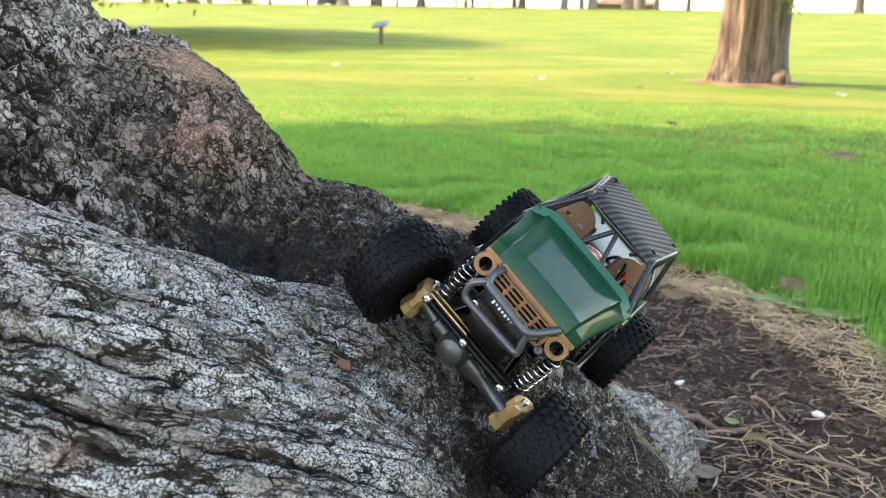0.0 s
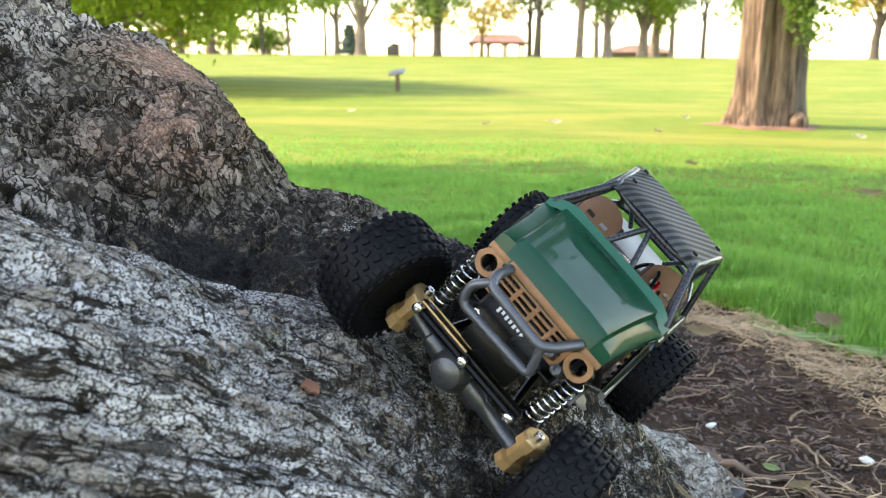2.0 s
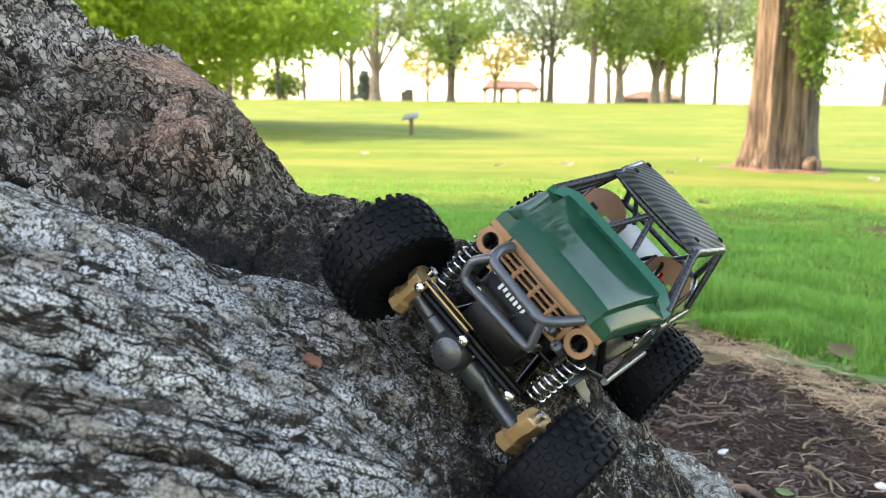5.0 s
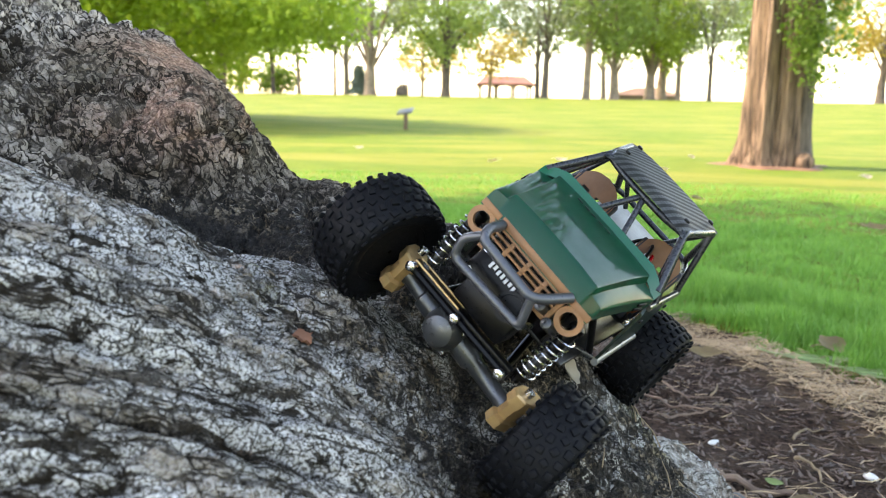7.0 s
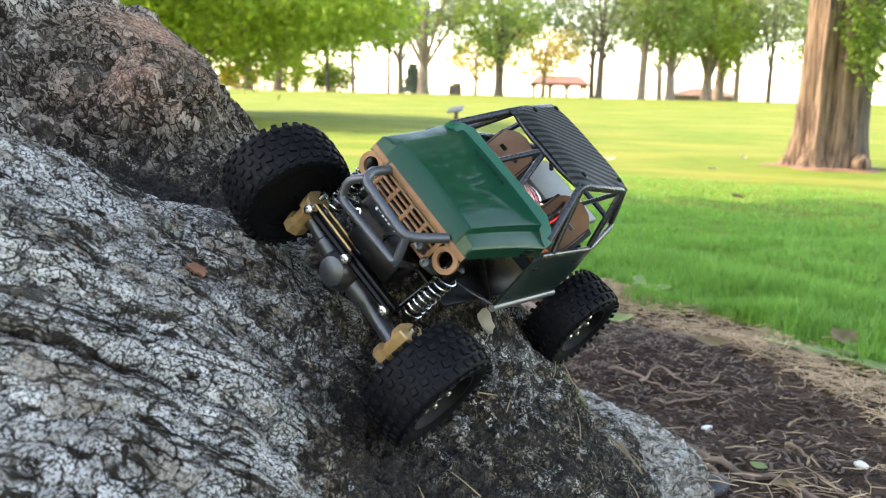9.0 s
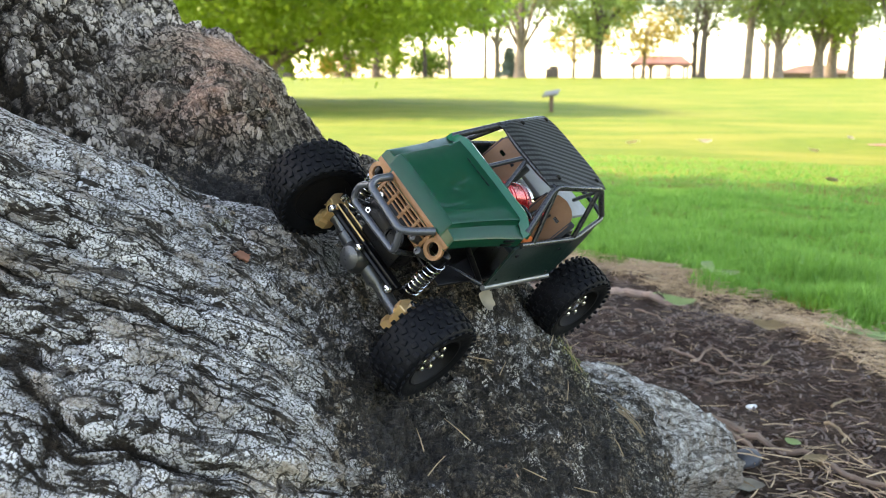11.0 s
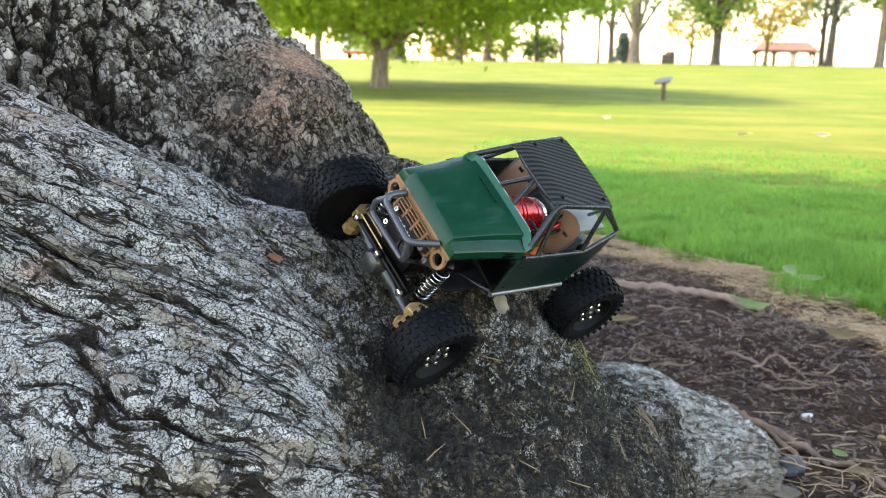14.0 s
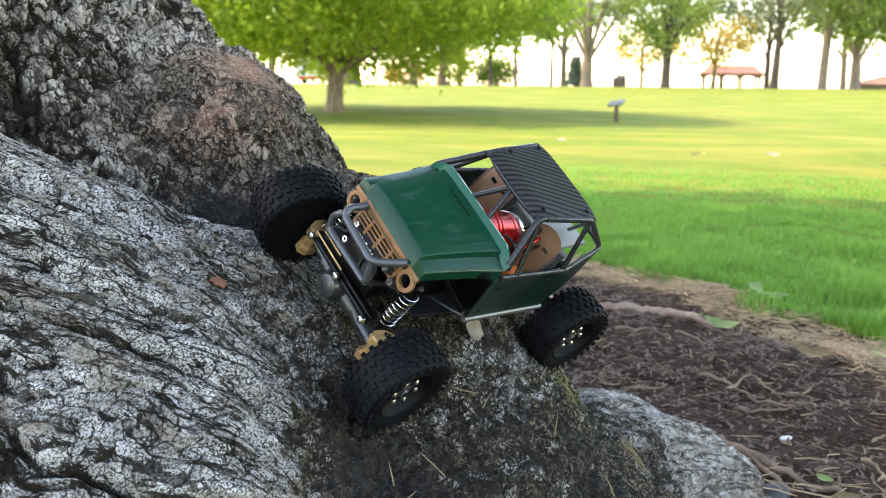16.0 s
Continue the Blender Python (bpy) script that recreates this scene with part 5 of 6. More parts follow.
def build_seat(car, x, y):
    """A bucket seat: board with rounded top and two slots, padded sides and a cushion."""
    m = Matrix.Translation((x, y, 34)) @ pose(0, 0, 0, 0, -20, 0)
    bm = bmesh.new()
    w, hgt, nx, nz = 11.5, 37.0, 22, 37
    half = lambda t: w * (0.80 + 0.20 * math.sin(min(1, t * 1.5) * math.pi / 2)) * (math.sqrt(max(0.0, 1 - ((t - 0.72) / 0.28) ** 2)) if t > 0.72 else 1.0)
    for xo in (0.0, -1.4):
        grid = [[bm.verts.new(m @ Vector((xo, (2 * i / nx - 1) * max(half(k / nz), 0.25), hgt * k / nz))) for i in range(nx + 1)] for k in range(nz + 1)]
        for k in range(nz):
            for i in range(nx):
                if k in (25, 26) and (5 <= i <= 8 or 13 <= i <= 16):
                    continue
                bm.faces.new((grid[k][i], grid[k][i + 1], grid[k + 1][i + 1], grid[k + 1][i]))
    seat = mpart("seat", bm, M_SEAT, car, "tan board bucket seat with slots")
    for s in (-1, 1):
        bm = bmesh.new()
        box(bm, (-4.2, s * 10.6, 17), (8.5, 2.6, 30), None, 1.1)
        bmesh.ops.transform(bm, matrix=m, verts=bm.verts)
        mpart("side_bolster", bm, M_FOAM, seat)
    bm = bmesh.new()
    box(bm, (9, 0, -1), (20, 21, 5), None, 1.8)
    bmesh.ops.transform(bm, matrix=m, verts=bm.verts)
    mpart("cushion", bm, M_FOAM, seat)
    return seat


def build_hood(car):
    rows = [(70.2, 28.6, 0.0), (69.0, 28.8, 1.0), (55, 30.2, 1.0), (40, 32.0, 1.0), (25, 34.6, 1.0), (21.5, 35.2, 1.0)]
    bm = bmesh.new()
    rings = []
    for x, w, up in rows:
        t = (70 - x) / 49
        zb = 47.0 + 5.0 * t
        zc = zb + 6.2
        zt = zc + (3.6 + 1.2 * t) * (0.55 if up == 0 else 1.0)
        ze = zc + 0.35 * (zt - zc)
        sec = [(w, zb), (w + 0.3, zb + 3.0), (w + 0.1, zc - 0.6), (w - 0.9, zc + 0.3), (w * 0.815, ze), (w * 0.80, ze + 0.25), (w * 0.770, zt + 0.1), (w * 0.750, zt + 0.4), (w * 0.45, zt + 1.0), (0, zt + 1.2)]
        sec = sec + [(-y, z) for y, z in sec[-2::-1]]
        rings.append([bm.verts.new((x, y, z)) for y, z in sec])
    for a, b in zip(rings, rings[1:]):
        for k in range(len(a) - 1):
            bm.faces.new((a[k], a[k + 1], b[k + 1], b[k]))
    lip = [bm.verts.new((70.6, v.co.y, 47.0 - 1.5)) for v in rings[0]]
    for k in range(len(lip) - 1):
        bm.faces.new((lip[k], lip[k + 1], rings[0][k + 1], rings[0][k]))
    bmesh.ops.solidify(bm, geom=bm.faces[:], thickness=-1.0)
    hood = mpart("hood", bm, M_PAINT, car, "glossy dark green sheet hood")
    bm = bmesh.new()
    n = 14
    top = []
    for k in range(n + 1):
        y = 35.2 * (1 - 2 * k / n)
        e = abs(y) / 35.2
        z = 62.5 + 3.2 - 5.5 * max(0, (e - 0.74) / 0.26) ** 1.2
        top.append((y, z))
    for (y0, z0), (y1, z1) in zip(top, top[1:]):
        for xa, xb, dz0, dz1 in ((21.8, 19.0, -3.4, 0.9), (19.0, 17.6, 0.9, 0.6), (17.6, 17.6, 0.6, -3.0)):
            v = [bm.verts.new(p) for p in ((xa, y0, z0 + dz0), (xb, y0, z0 + dz1), (xb, y1, z1 + dz1), (xa, y1, z1 + dz0))]
            bm.faces.new(v)
    bmesh.ops.remove_doubles(bm, verts=bm.verts, dist=0.01)
    bmesh.ops.solidify(bm, geom=bm.faces[:], thickness=0.7)
    mpart("cowl", bm, M_PAINT, hood)
    for s in (-1, 1):
        for dz in (0, 2.6):
            bm = bmesh.new()
            box(bm, (31, s * 34.2, 52.9 + dz), (7.5, 0.6, 1.3), pose(0, 0, 0, 0, 6, s * -9), 0.2)
            mpart("vent", bm, M_BLACK, hood)
    for y in (-9, -5, -1, 3, 7):
        bm = bmesh.new()
        box(bm, (29, y - 3, 64.3), (1.0, 3.0, 0.3), pose(0, 0, 0, 0, 6, 0), 0.1)
        mpart("vent", bm, M_BLACK, hood)
    return hood


def build_grille(car):
    bm = bmesh.new()
    m = Matrix.Translation((70.0, 0, 0)) @ pose(0, 0, 0, 0, -4, 0)

    def bar(y0, y1, z0, z1):
        box(bm, (0, (y0 + y1) / 2, (z0 + z1) / 2), (1.5, y1 - y0, z1 - z0), m, 0.12)
    bar(-18.6, 18.6, 46.0, 49.0)
    bar(-18.6, 18.6, 34.0, 35.8)
    for g in range(5):
        y = -17.9 + g * 8.95
        bar(y - 0.9, y + 0.9, 35.8, 46.0)
    for k in range(4):
        z = 37.6 + k * 2.35
        bar(-17.8, 17.8, z, z + 0.95)
    grille = mpart("grille", bm, M_BRONZE, car, "bronze slotted grille plate")
    for s in (-1, 1):
        bm = bmesh.new()
        mm = Matrix.Translation((70.0, s * 24.2, 41.6)) @ pose(0, 0, 0, 0, 86, 0)
        lathe(bm, [(-0.8, 5.4), (0.9, 5.4), (0.9, 3.3), (-0.8, 3.3)], 28, mm, closed=True)
        box(bm, (70.0, s * 24.2, 47.3), (1.5, 9.5, 2.6), pose(0, 0, 0, 0, -4, 0), 0.2)
        mpart("headlight_ring", bm, M_BRONZE, grille)
    return grille


def build_axle(car, x, z, tilt, front):
    bm = bmesh.new()
    m = Matrix.Translation((x, 0, z)) @ pose(0, 0, 0, tilt, 0, 0)
    lathe(bm, [(-33, 3.2), (-31, 4.0), (-29, 4.0), (-28, 3.4), (-12, 3.6), (-10, 5.0), (20, 5.0), (21, 3.6), (29, 3.4), (30, 4.0), (33, 4.0), (34, 3.0)], 16, m @ pose(0, 0, 0, 90, 0, 0))
    axle = mpart("front_axle" if front else "rear_axle", bm, M_ALU, car, "grey cast alloy axle tube")
    bm = bmesh.new()
    d = 1 if front else -1
    mm = m @ Matrix.Translation((d * 1, -5, 0)) @ pose(0, 0, 0, 0, 90 * d, 0)
    lathe(bm, [(-8, 6), (-6, 8.6), (1.5, 8.8), (4.5, 8.2), (8.5, 6.0), (9.6, 3.0), (9.6, 0.2)], 20, mm)
    diff = mpart("diff_housing", bm, M_ALU, axle)
    for k in range(4):
        a = math.pi / 4 + math.pi / 2 * k
        bm = bmesh.new()
        lathe(bm, [(1.0, 1.4), (3.6, 1.4), (3.6, 0.7), (3.0, 0.6), (3.0, 0.1)], 10, mm @ Matrix.Translation((8.0 * math.cos(a), 8.0 * math.sin(a), 0)))
        mpart("screw", bm, M_STEEL, diff)
    for s in (-1, 1):
        bm = bmesh.new()
        mk = m @ Matrix.Translation((0, s * 35.5, 0))
        if front:
            lathe(bm, [(-9.5, 6.2), (-9.0, 7.0), (-4.5, 7.0), (-3.5, 5.2), (3.5, 5.2), (4.5, 7.4), (9.8, 7.4), (10.4, 6.6), (10.4, 0.4)], 8)
            mw = pose(0, 0, 0, 0, 0, s * -18)
            for v in bm.verts:
                v.co.x = v.co.x * 1.15 + 1.5
                v.co.y = v.co.y * 0.72 - s * 1.0
                v.co.z = v.co.z * 0.85 + (2.0 if s > 0 else 0.0)
            bmesh.ops.transform(bm, matrix=mw, verts=bm.verts)
            bmesh.ops.transform(bm, matrix=mk, verts=bm.verts)
            kn = mpart("steering_knuckle", bm, M_BRASS, axle, "brass knuckle weight", smooth=False)
            bm = bmesh.new()
            lathe(bm, [(10.5, 1.8), (13.0, 1.8), (13.0, 0.8), (12.2, 0.7), (12.2, 0.1)], 12, mk @ Matrix.Translation((2, -2 * s, 0)))
            mpart("screw", bm, M_STEEL, kn)
        else:
            lathe(bm, [(-4, 5.5), (3, 5.5), (4, 4.2)], 16, mk @ pose(0, 0, 0, 90, 0, 0))
            mpart("hub_carrier", bm, M_BRASS, axle)
    return axle


def build_car():
    rows = ((-0.4079, 0.6390, 0.6519), (-0.9081, -0.3612, -0.2131), (0.0991, -0.6789, 0.7270))
    m = Matrix(rows).to_4x4()
    m.translation = (0.1138, 0.5496, 0.2408)
    loc, rot, _ = m.decompose()
    car = thing("model_crawler", Matrix.LocRotScale(loc, rot, (0.908, 0.908, 0.908)), "small green radio-controlled rock crawler climbing the root", "model car")

    build_hood(car)
    build_grille(car)
    # side panels with the cut-up tail
    for s in (1, -1):
        bm = bmesh.new()
        out = [(23.5, 51.0), (21, 23.6), (-44, 24.6), (-60, 37), (-72, 44.5), (-78, 49.0), (-82, 55.5), (-80.5, 58.5), (-36, 53.6), (20, 52.6)]
        ys = [37.0, 38.4, 38.2, 34.6, 30.6, 28.2, 26.6, 26.6, 36.2, 36.2]
        a = [bm.verts.new((x, s * y, z)) for (x, z), y in zip(out, ys)]
        b = [bm.verts.new((x, s * (y - 1.2), z)) for (x, z), y in zip(out, ys)]
        for tri in ((0, 1, 9), (1, 8, 9), (1, 2, 8), (2, 3, 8), (3, 7, 8), (3, 4, 7), (4, 5, 7), (5, 6, 7)):
            bm.faces.new([a[k] for k in tri])
            bm.faces.new([b[k] for k in tri[::-1]])
        for i in range(len(a)):
            j = (i + 1) % len(a)
            bm.faces.new((a[i], a[j], b[j], b[i]))
        panel = mpart("side_panel", bm, M_DARKPAINT, car, "dark green side panel", smooth=False)
        for x, z in ((15, 28), (-10, 27), (-38, 28), (17, 47), (-25, 49)):
            bm = bmesh.new()
            lathe(bm, [(-0.3, 1.1), (0.5, 1.0), (0.6, 0.1)], 10, Matrix.Translation((x, s * 37.9, z)) @ pose(0, 0, 0, -90 * s, 0, 0))
            mpart("rivet", bm, M_BLACK, panel)
        rod("sill_tube", [(22, s * 38.4, 22.6), (-46, s * 38.2, 23.4)], 1.5, M_SILL, car, "satin steel sill tube")
        rod("belt_tube", [(19, s * 36.0, 53.2), (-36, s * 36.6, 54.8), (-78, s * 27.2, 59.2), (-82, s * 20, 59.6), (-82, 0, 59.6)], 1.5, M_TUBE, car, "gunmetal belt tube", 5)
        rod("front_pillar", [(19, s * 33.5, 60.5), (4.5, s * 22.4, 81.5), (-37, s * 27.0, 84.8), (-79, s * 25.5, 60)], 1.7, M_TUBE, car, "gunmetal roll-cage tube", 4)
        rod("inner_pillar", [(13, s * 33.0, 55.0), (3.5, s * 22.2, 80.8)], 1.25, M_TUBE, car)
        rod("door_brace", [(7.5, s * 36.0, 54), (2.5, s * 23.0, 80.5)], 1.25, M_TUBE, car)
        rod("rear_brace", [(-36, s * 27.2, 83.5), (-35, s * 36.2, 54.6)], 1.4, M_TUBE, car)
        rod("windscreen_brace", [(19, s * 8.6, 62.5), (5, s * 0.8, 78.6)], 1.3, M_TUBE, car)
        rod("rear_strut", [(-38, s * 27, 84), (-62, s * 12, 59)], 1.2, M_TUBE, car)
        rod("floor_tube", [(22, s * 36, 23), (40, s * 20, 22), (60, s * 17, 32), (62, s * 17, 46)], 1.5, M_TUBE, car)
        rod("front_stay", [(22, s * 34, 24), (52, s * 24, 48)], 1.5, M_BLACK, car)
        bm = bmesh.new()
        out = [(56, 22), (30, 24), (24, 30), (24, 52), (44, 50), (58, 40)]
        prism(bm, out, 1.0, Matrix.Translation((0, s * 22, 0)) @ pose(0, 0, 0, 90, 0, 0))
        mpart("inner_fender", bm, M_BLACK, car)
    rod("roof_cross_tube", [(4.5, 22.4, 81.0), (5.5, 11, 79.8), (5.5, -11, 79.8), (4.5, -22.4, 81.0)], 1.5, M_TUBE, car, "", 5)
    rod("roof_cross_tube", [(-37.5, 27, 84.6), (-37.5, -27, 84.6)], 1.5, M_TUBE, car)
    # roof of carbon sheet, folded down at front and sides
    bm = bmesh.new()
    nx, ny = 12, 10
    grid = []
    for i in range(nx + 1):
        t = i / nx
        x = 8.0 - 47.5 * t
        row = []
        for k in range(ny + 1):
            q = 2 * k / ny - 1
            z = 82.8 + 3.0 * t + 1.8 * (1 - q ** 4) - 2.8 * max(0, 1 - t / 0.22) ** 2
            row.append(bm.verts.new((x, q * (23.4 + 5.0 * t), z)))
        grid.append(row)
    for i in range(nx):
        for k in range(ny):
            bm.faces.new((grid[i][k], grid[i][k + 1], grid[i + 1][k + 1], grid[i + 1][k]))
    bmesh.ops.solidify(bm, geom=bm.faces[:], thickness=1.0)
    roof = mpart("roof_panel", bm, M_CARBON, car, "dark carbon-weave roof sheet")
    for x, y in ((-33, 23), (-33, -23), (2, 19), (-6, -20)):
        bm = bmesh.new()
        lathe(bm, [(0, 1.5), (1.0, 1.3), (1.3, 0.2)], 10, Matrix.Translation((x, y, 84.6 + 3.0 * (8 - x) / 47.5)))
        mpart("rivet", bm, M_BLACK, roof)
    # bumper hoop
    bumper = rod("bumper", [(71, -17, 46.5), (80, -17.5, 44.5), (83, -15.5, 41.5), (83, 10.5, 40.6), (80, 14, 43), (71, 19, 48.2)], 1.9, M_BUMPER, car, "grey tube bumper", 3.0)
    rod("lower_bar", [(82.5, -16.5, 42), (82.5, -21, 36), (82, -19, 28.5), (82, 15.5, 30.2), (83, 11.5, 40.5)], 1.7, M_BUMPER, bumper, "", 3.0)
    rod("stay", [(82, -19, 29), (62, -16, 24)], 1.4, M_TUBE, bumper)
    rod("stay", [(82, 15, 30.5), (62, 15, 26)], 1.4, M_TUBE, bumper)
    # gearbox plate and front works
    bm = bmesh.new()
    box(bm, (66, -3, 31), (12, 27, 15), pose(0, 0, 0, 0, -12, 0), 1.5)
    gearbox = mpart("gearbox", bm, M_BLACK, car, "black gearbox with white lettering")
    bm = bmesh.new()
    for k in range(7):
        box(bm, (72.9, -9 + 2.0 * k, 34.2 + 0.5 * (k % 2)), (0.3, 1.1, 2.0 + 0.6 * (k % 3 == 0)), pose(0, 0, 0, 0, -12, 0), 0.05)
    mpart("lettering", bm, M_WHITE, gearbox, smooth=False)
    bm = bmesh.new()
    lathe(bm, [(0, 6.0), (3.2, 5.8), (3.2, 4.6), (2.4, 4.4), (2.4, 0.2)], 24, Matrix.Translation((71.5, 7, 29)) @ pose(0, 0, 0, 0, 78, 0))
    mpart("spool", bm, M_BLACK, gearbox)
    for y, z in ((-14, 37), (9, 37), (-14, 26)):
        bm = bmesh.new()
        lathe(bm, [(0, 1.5), (1.2, 1.5), (1.2, 0.7), (0.6, 0.6), (0.6, 0.1)], 12, Matrix.Translation((72.0, y, z)) @ pose(0, 0, 0, 0, 78, 0))
        mpart("screw", bm, M_STEEL, gearbox)
    for y, x0, z0 in ((16, 74, 36), (22, 73, 33)):
        bm = bmesh.new()
        lathe(bm, [(0, 2.1), (9, 2.1), (9.4, 1.5), (9.4, 0.6), (8.8, 0.5), (8.8, 0.1)], 14, Matrix.Translation((x0 - 8, y, z0)) @ pose(0, 0, 0, 15, 72, 0))
        mpart("shock_mount", bm, M_ALU, car)
    bm = bmesh.new()
    box(bm, (62, 0, 19), (14, 26, 12), None, 1.5)
    box(bm, (56, 0, 40), (20, 30, 10), None, 2.0)
    mpart("servo", bm, M_BLACK, car)
    bm = bmesh.new()
    box(bm, (6, 0, 22.5), (100, 66, 2.0), None, 0.8)
    box(bm, (-56, 0, 36), (40, 44, 12), None, 2.0)
    mpart("chassis_tray", bm, M_BLACK, car)
    for s in (1, -1):
        rod("lower_link", [(54, s * 20, 2), (18, s * 12, 18)], 1.7, M_BLACK, car)
        link = rod("rear_link", [(-66, s * 22, 9), (-22, s * 14, 22)], 2.0, M_BLACK, car)
        rod("rod_end", [(-70, s * 25, 9), (-56, s * 20.5, 13)], 3.0, M_GREY, link, "pale grey rod end")
        rod("frame_rail", [(66, s * 12, 38), (30, s * 11, 30), (-50, s * 11, 30), (-76, s * 10, 46)], 2.0, M_BLACK, car)
    # cockpit
    build_seat(car, -15, 21)
    build_seat(car, -15, -21)
    bm = bmesh.new()
    mm = Matrix.Translation((10, 1, 48.5)) @ pose(0, 0, 0, 0, -97, 0)
    lathe(bm, [(0, 9.5), (1, 11.5), (9, 11.8), (9.3, 10.9), (10.4, 10.9), (10.7, 11.8), (13, 11.8), (13.3, 10.9), (14.2, 10.9), (14.5, 11.8), (26, 11.8), (26.3, 10.9), (27.2, 10.9), (27.5, 11.8), (32, 11.6), (32.6, 9.0), (32.6, 0.2)], 32, mm)
    motor = mpart("motor", bm, M_RED, car, "red anodised motor can")
    bm = bmesh.new()
    lathe(bm, [(32, 12.3), (35.5, 12.3), (36.0, 11.5), (36.0, 9.8), (34, 9.6), (32, 9.6)], 32, mm, closed=True)
    mpart("end_ring", bm, M_STEEL, motor, "bright steel ring")
    bm = bmesh.new()
    lathe(bm, [(34, 8), (41, 7), (41.5, 0.2)], 20, mm)
    mpart("end_bell", bm, M_BLACK, motor)
    for k, ink in enumerate((M_BLACK, M_RED, M_BLACK)):
        rod("wire", [(-32, 4 + 4 * k, 50), (-36, 8 + 5 * k, 60 - 2 * k), (-26, 15 + 3 * k, 64 - 3 * k), (-14, 18 + 2 * k, 55), (-12, 16, 44)], 0.9, ink, motor, "thin insulated wire", 5, 8)
    bm = bmesh.new()
    ms = Matrix.Translation((-1, 19, 54)) @ pose(0, 0, 0, 0, -62, 0)
    ring = [ms @ Vector((7.2 * math.cos(a), 7.2 * math.sin(a), 0)) for a in (2 * math.pi * k / 28 for k in range(29))]
    sweep(bm, ring, 0.8, 8)
    for k in range(3):
        a = 2 * math.pi * k / 3 + 0.5
        sweep(bm, [ms @ Vector((0, 0, -0.5)), ms @ Vector((7.0 * math.cos(a), 7.0 * math.sin(a), 0))], 0.7, 6)
    sweep(bm, [ms @ Vector((0, 0, 0)), ms @ Vector((0, 0, 11))], 1.0, 8)
    mpart("steering_wheel", bm, M_TUBE, car, "small grey steering wheel")
    rnd = random.Random(8)
    for k, mat in enumerate((M_BLACK, M_BLACK, M_ORANGE, M_RED, M_BLACK, M_GREY)):
        y = -20 + 8 * k
        pts = [(8 - 2 * k, y, 32), (2, y + rnd.uniform(-6, 6), 46 + rnd.uniform(-6, 5)), (-14, y + rnd.uniform(-8, 8), 40), (-34, rnd.uniform(-16, 16), 36), (-50, rnd.uniform(-10, 10), 40)]
        S = spline(pts, 22)
        mpart("wire", sweep(bmesh.new(), S, 0.9, 6), mat, car)
    bm = bmesh.new()
    box(bm, (-4, 29, 45), (12, 8, 6), None, 1.5)
    mpart("connector", bm, M_ORANGE, car, "orange plug")
    bm = bmesh.new()
    box(bm, (-57, 0, 54), (34, 42, 3.0), pose(0, 0, 0, 0, 6, 0), 1.0)
    mpart("rear_deck", bm, M_GREY, car, "light grey rear deck plate")
    bm = bmesh.new()
    for k in range(7):
        box(bm, (-40 + 2.6 * k, 22, 50), (1.2, 9, 8), None, 0.3)
    mpart("heat_sink", bm, M_TUBE, car)
    # running gear
    build_axle(car, 64.0, 0.6, -2.6, True)
    build_axle(car, -76.0, 9.7, 1.4, False)
    link = mpart("steering_link", sweep(bmesh.new(), bent([(70.5, -31, 8.0), (70.5, 24, 9.6)], 2), 1.5, 8), M_BLACK, car, "black steering link bar")
    bm = bmesh.new()
    box(bm, (68, -4, 10.5), (4.5, 56, 2.6), pose(0, 0, 0, 1.5, 0, 0), 0.6)
    bar = mpart("link_plate", bm, M_BLACK, car, "black plate with brass edges")
    for dx in (-2.6, 2.6):
        rod("edge", [(68 + dx, -31, 11.4), (68 + dx, -6, 12.0)], 0.5, M_BRASS, bar)
    for y in (-30, -4, 22):
        bm = bmesh.new()
        lathe(bm, [(0, 2.0), (2.2, 2.0), (2.6, 1.3), (2.6, 0.7), (2.0, 0.6), (2.0, 0.1)], 14, Matrix.Translation((72.5, y, 9.5)) @ pose(0, 0, 0, 0, 90, 0))
        mpart("screw", bm, M_STEEL, bar)
    build_shock(car, (63, 27.5, 41), (62, 26.5, 9))
    build_shock(car, (63, -27.5, 41), (62, -28.5, 7))
    build_shock(car, (-52, 29, 46), (-68, 27, 12))
    build_shock(car, (-52, -29, 46), (-68, -27, 12))
    steer = 1.0
    wheel = build_wheel(car, Matrix())
    wheel.matrix_basis = Matrix.Translation((0.0625, 0.0520, -0.0005)) @ pose(0, 0, 0, 6, 0, steer) @ pose(0, 0, 0, -90, 0, 0)
    for x, y, z, rx, st, lean in ((0.0650, -0.0500, 0.0028, 90, -12, 3), (-0.0760, 0.0490, 0.0110, -90, -4, 7), (-0.0760, -0.0485, 0.0085, 90, 0, 2)):
        copy_thing(wheel, Matrix.Translation((x, y, z)) @ pose(0, 0, 0, lean, 0, st) @ pose(0, 0, 0, rx, 0, 0) @ pose(0, 0, 0, 0, 0, 13))
    return car


build_car()


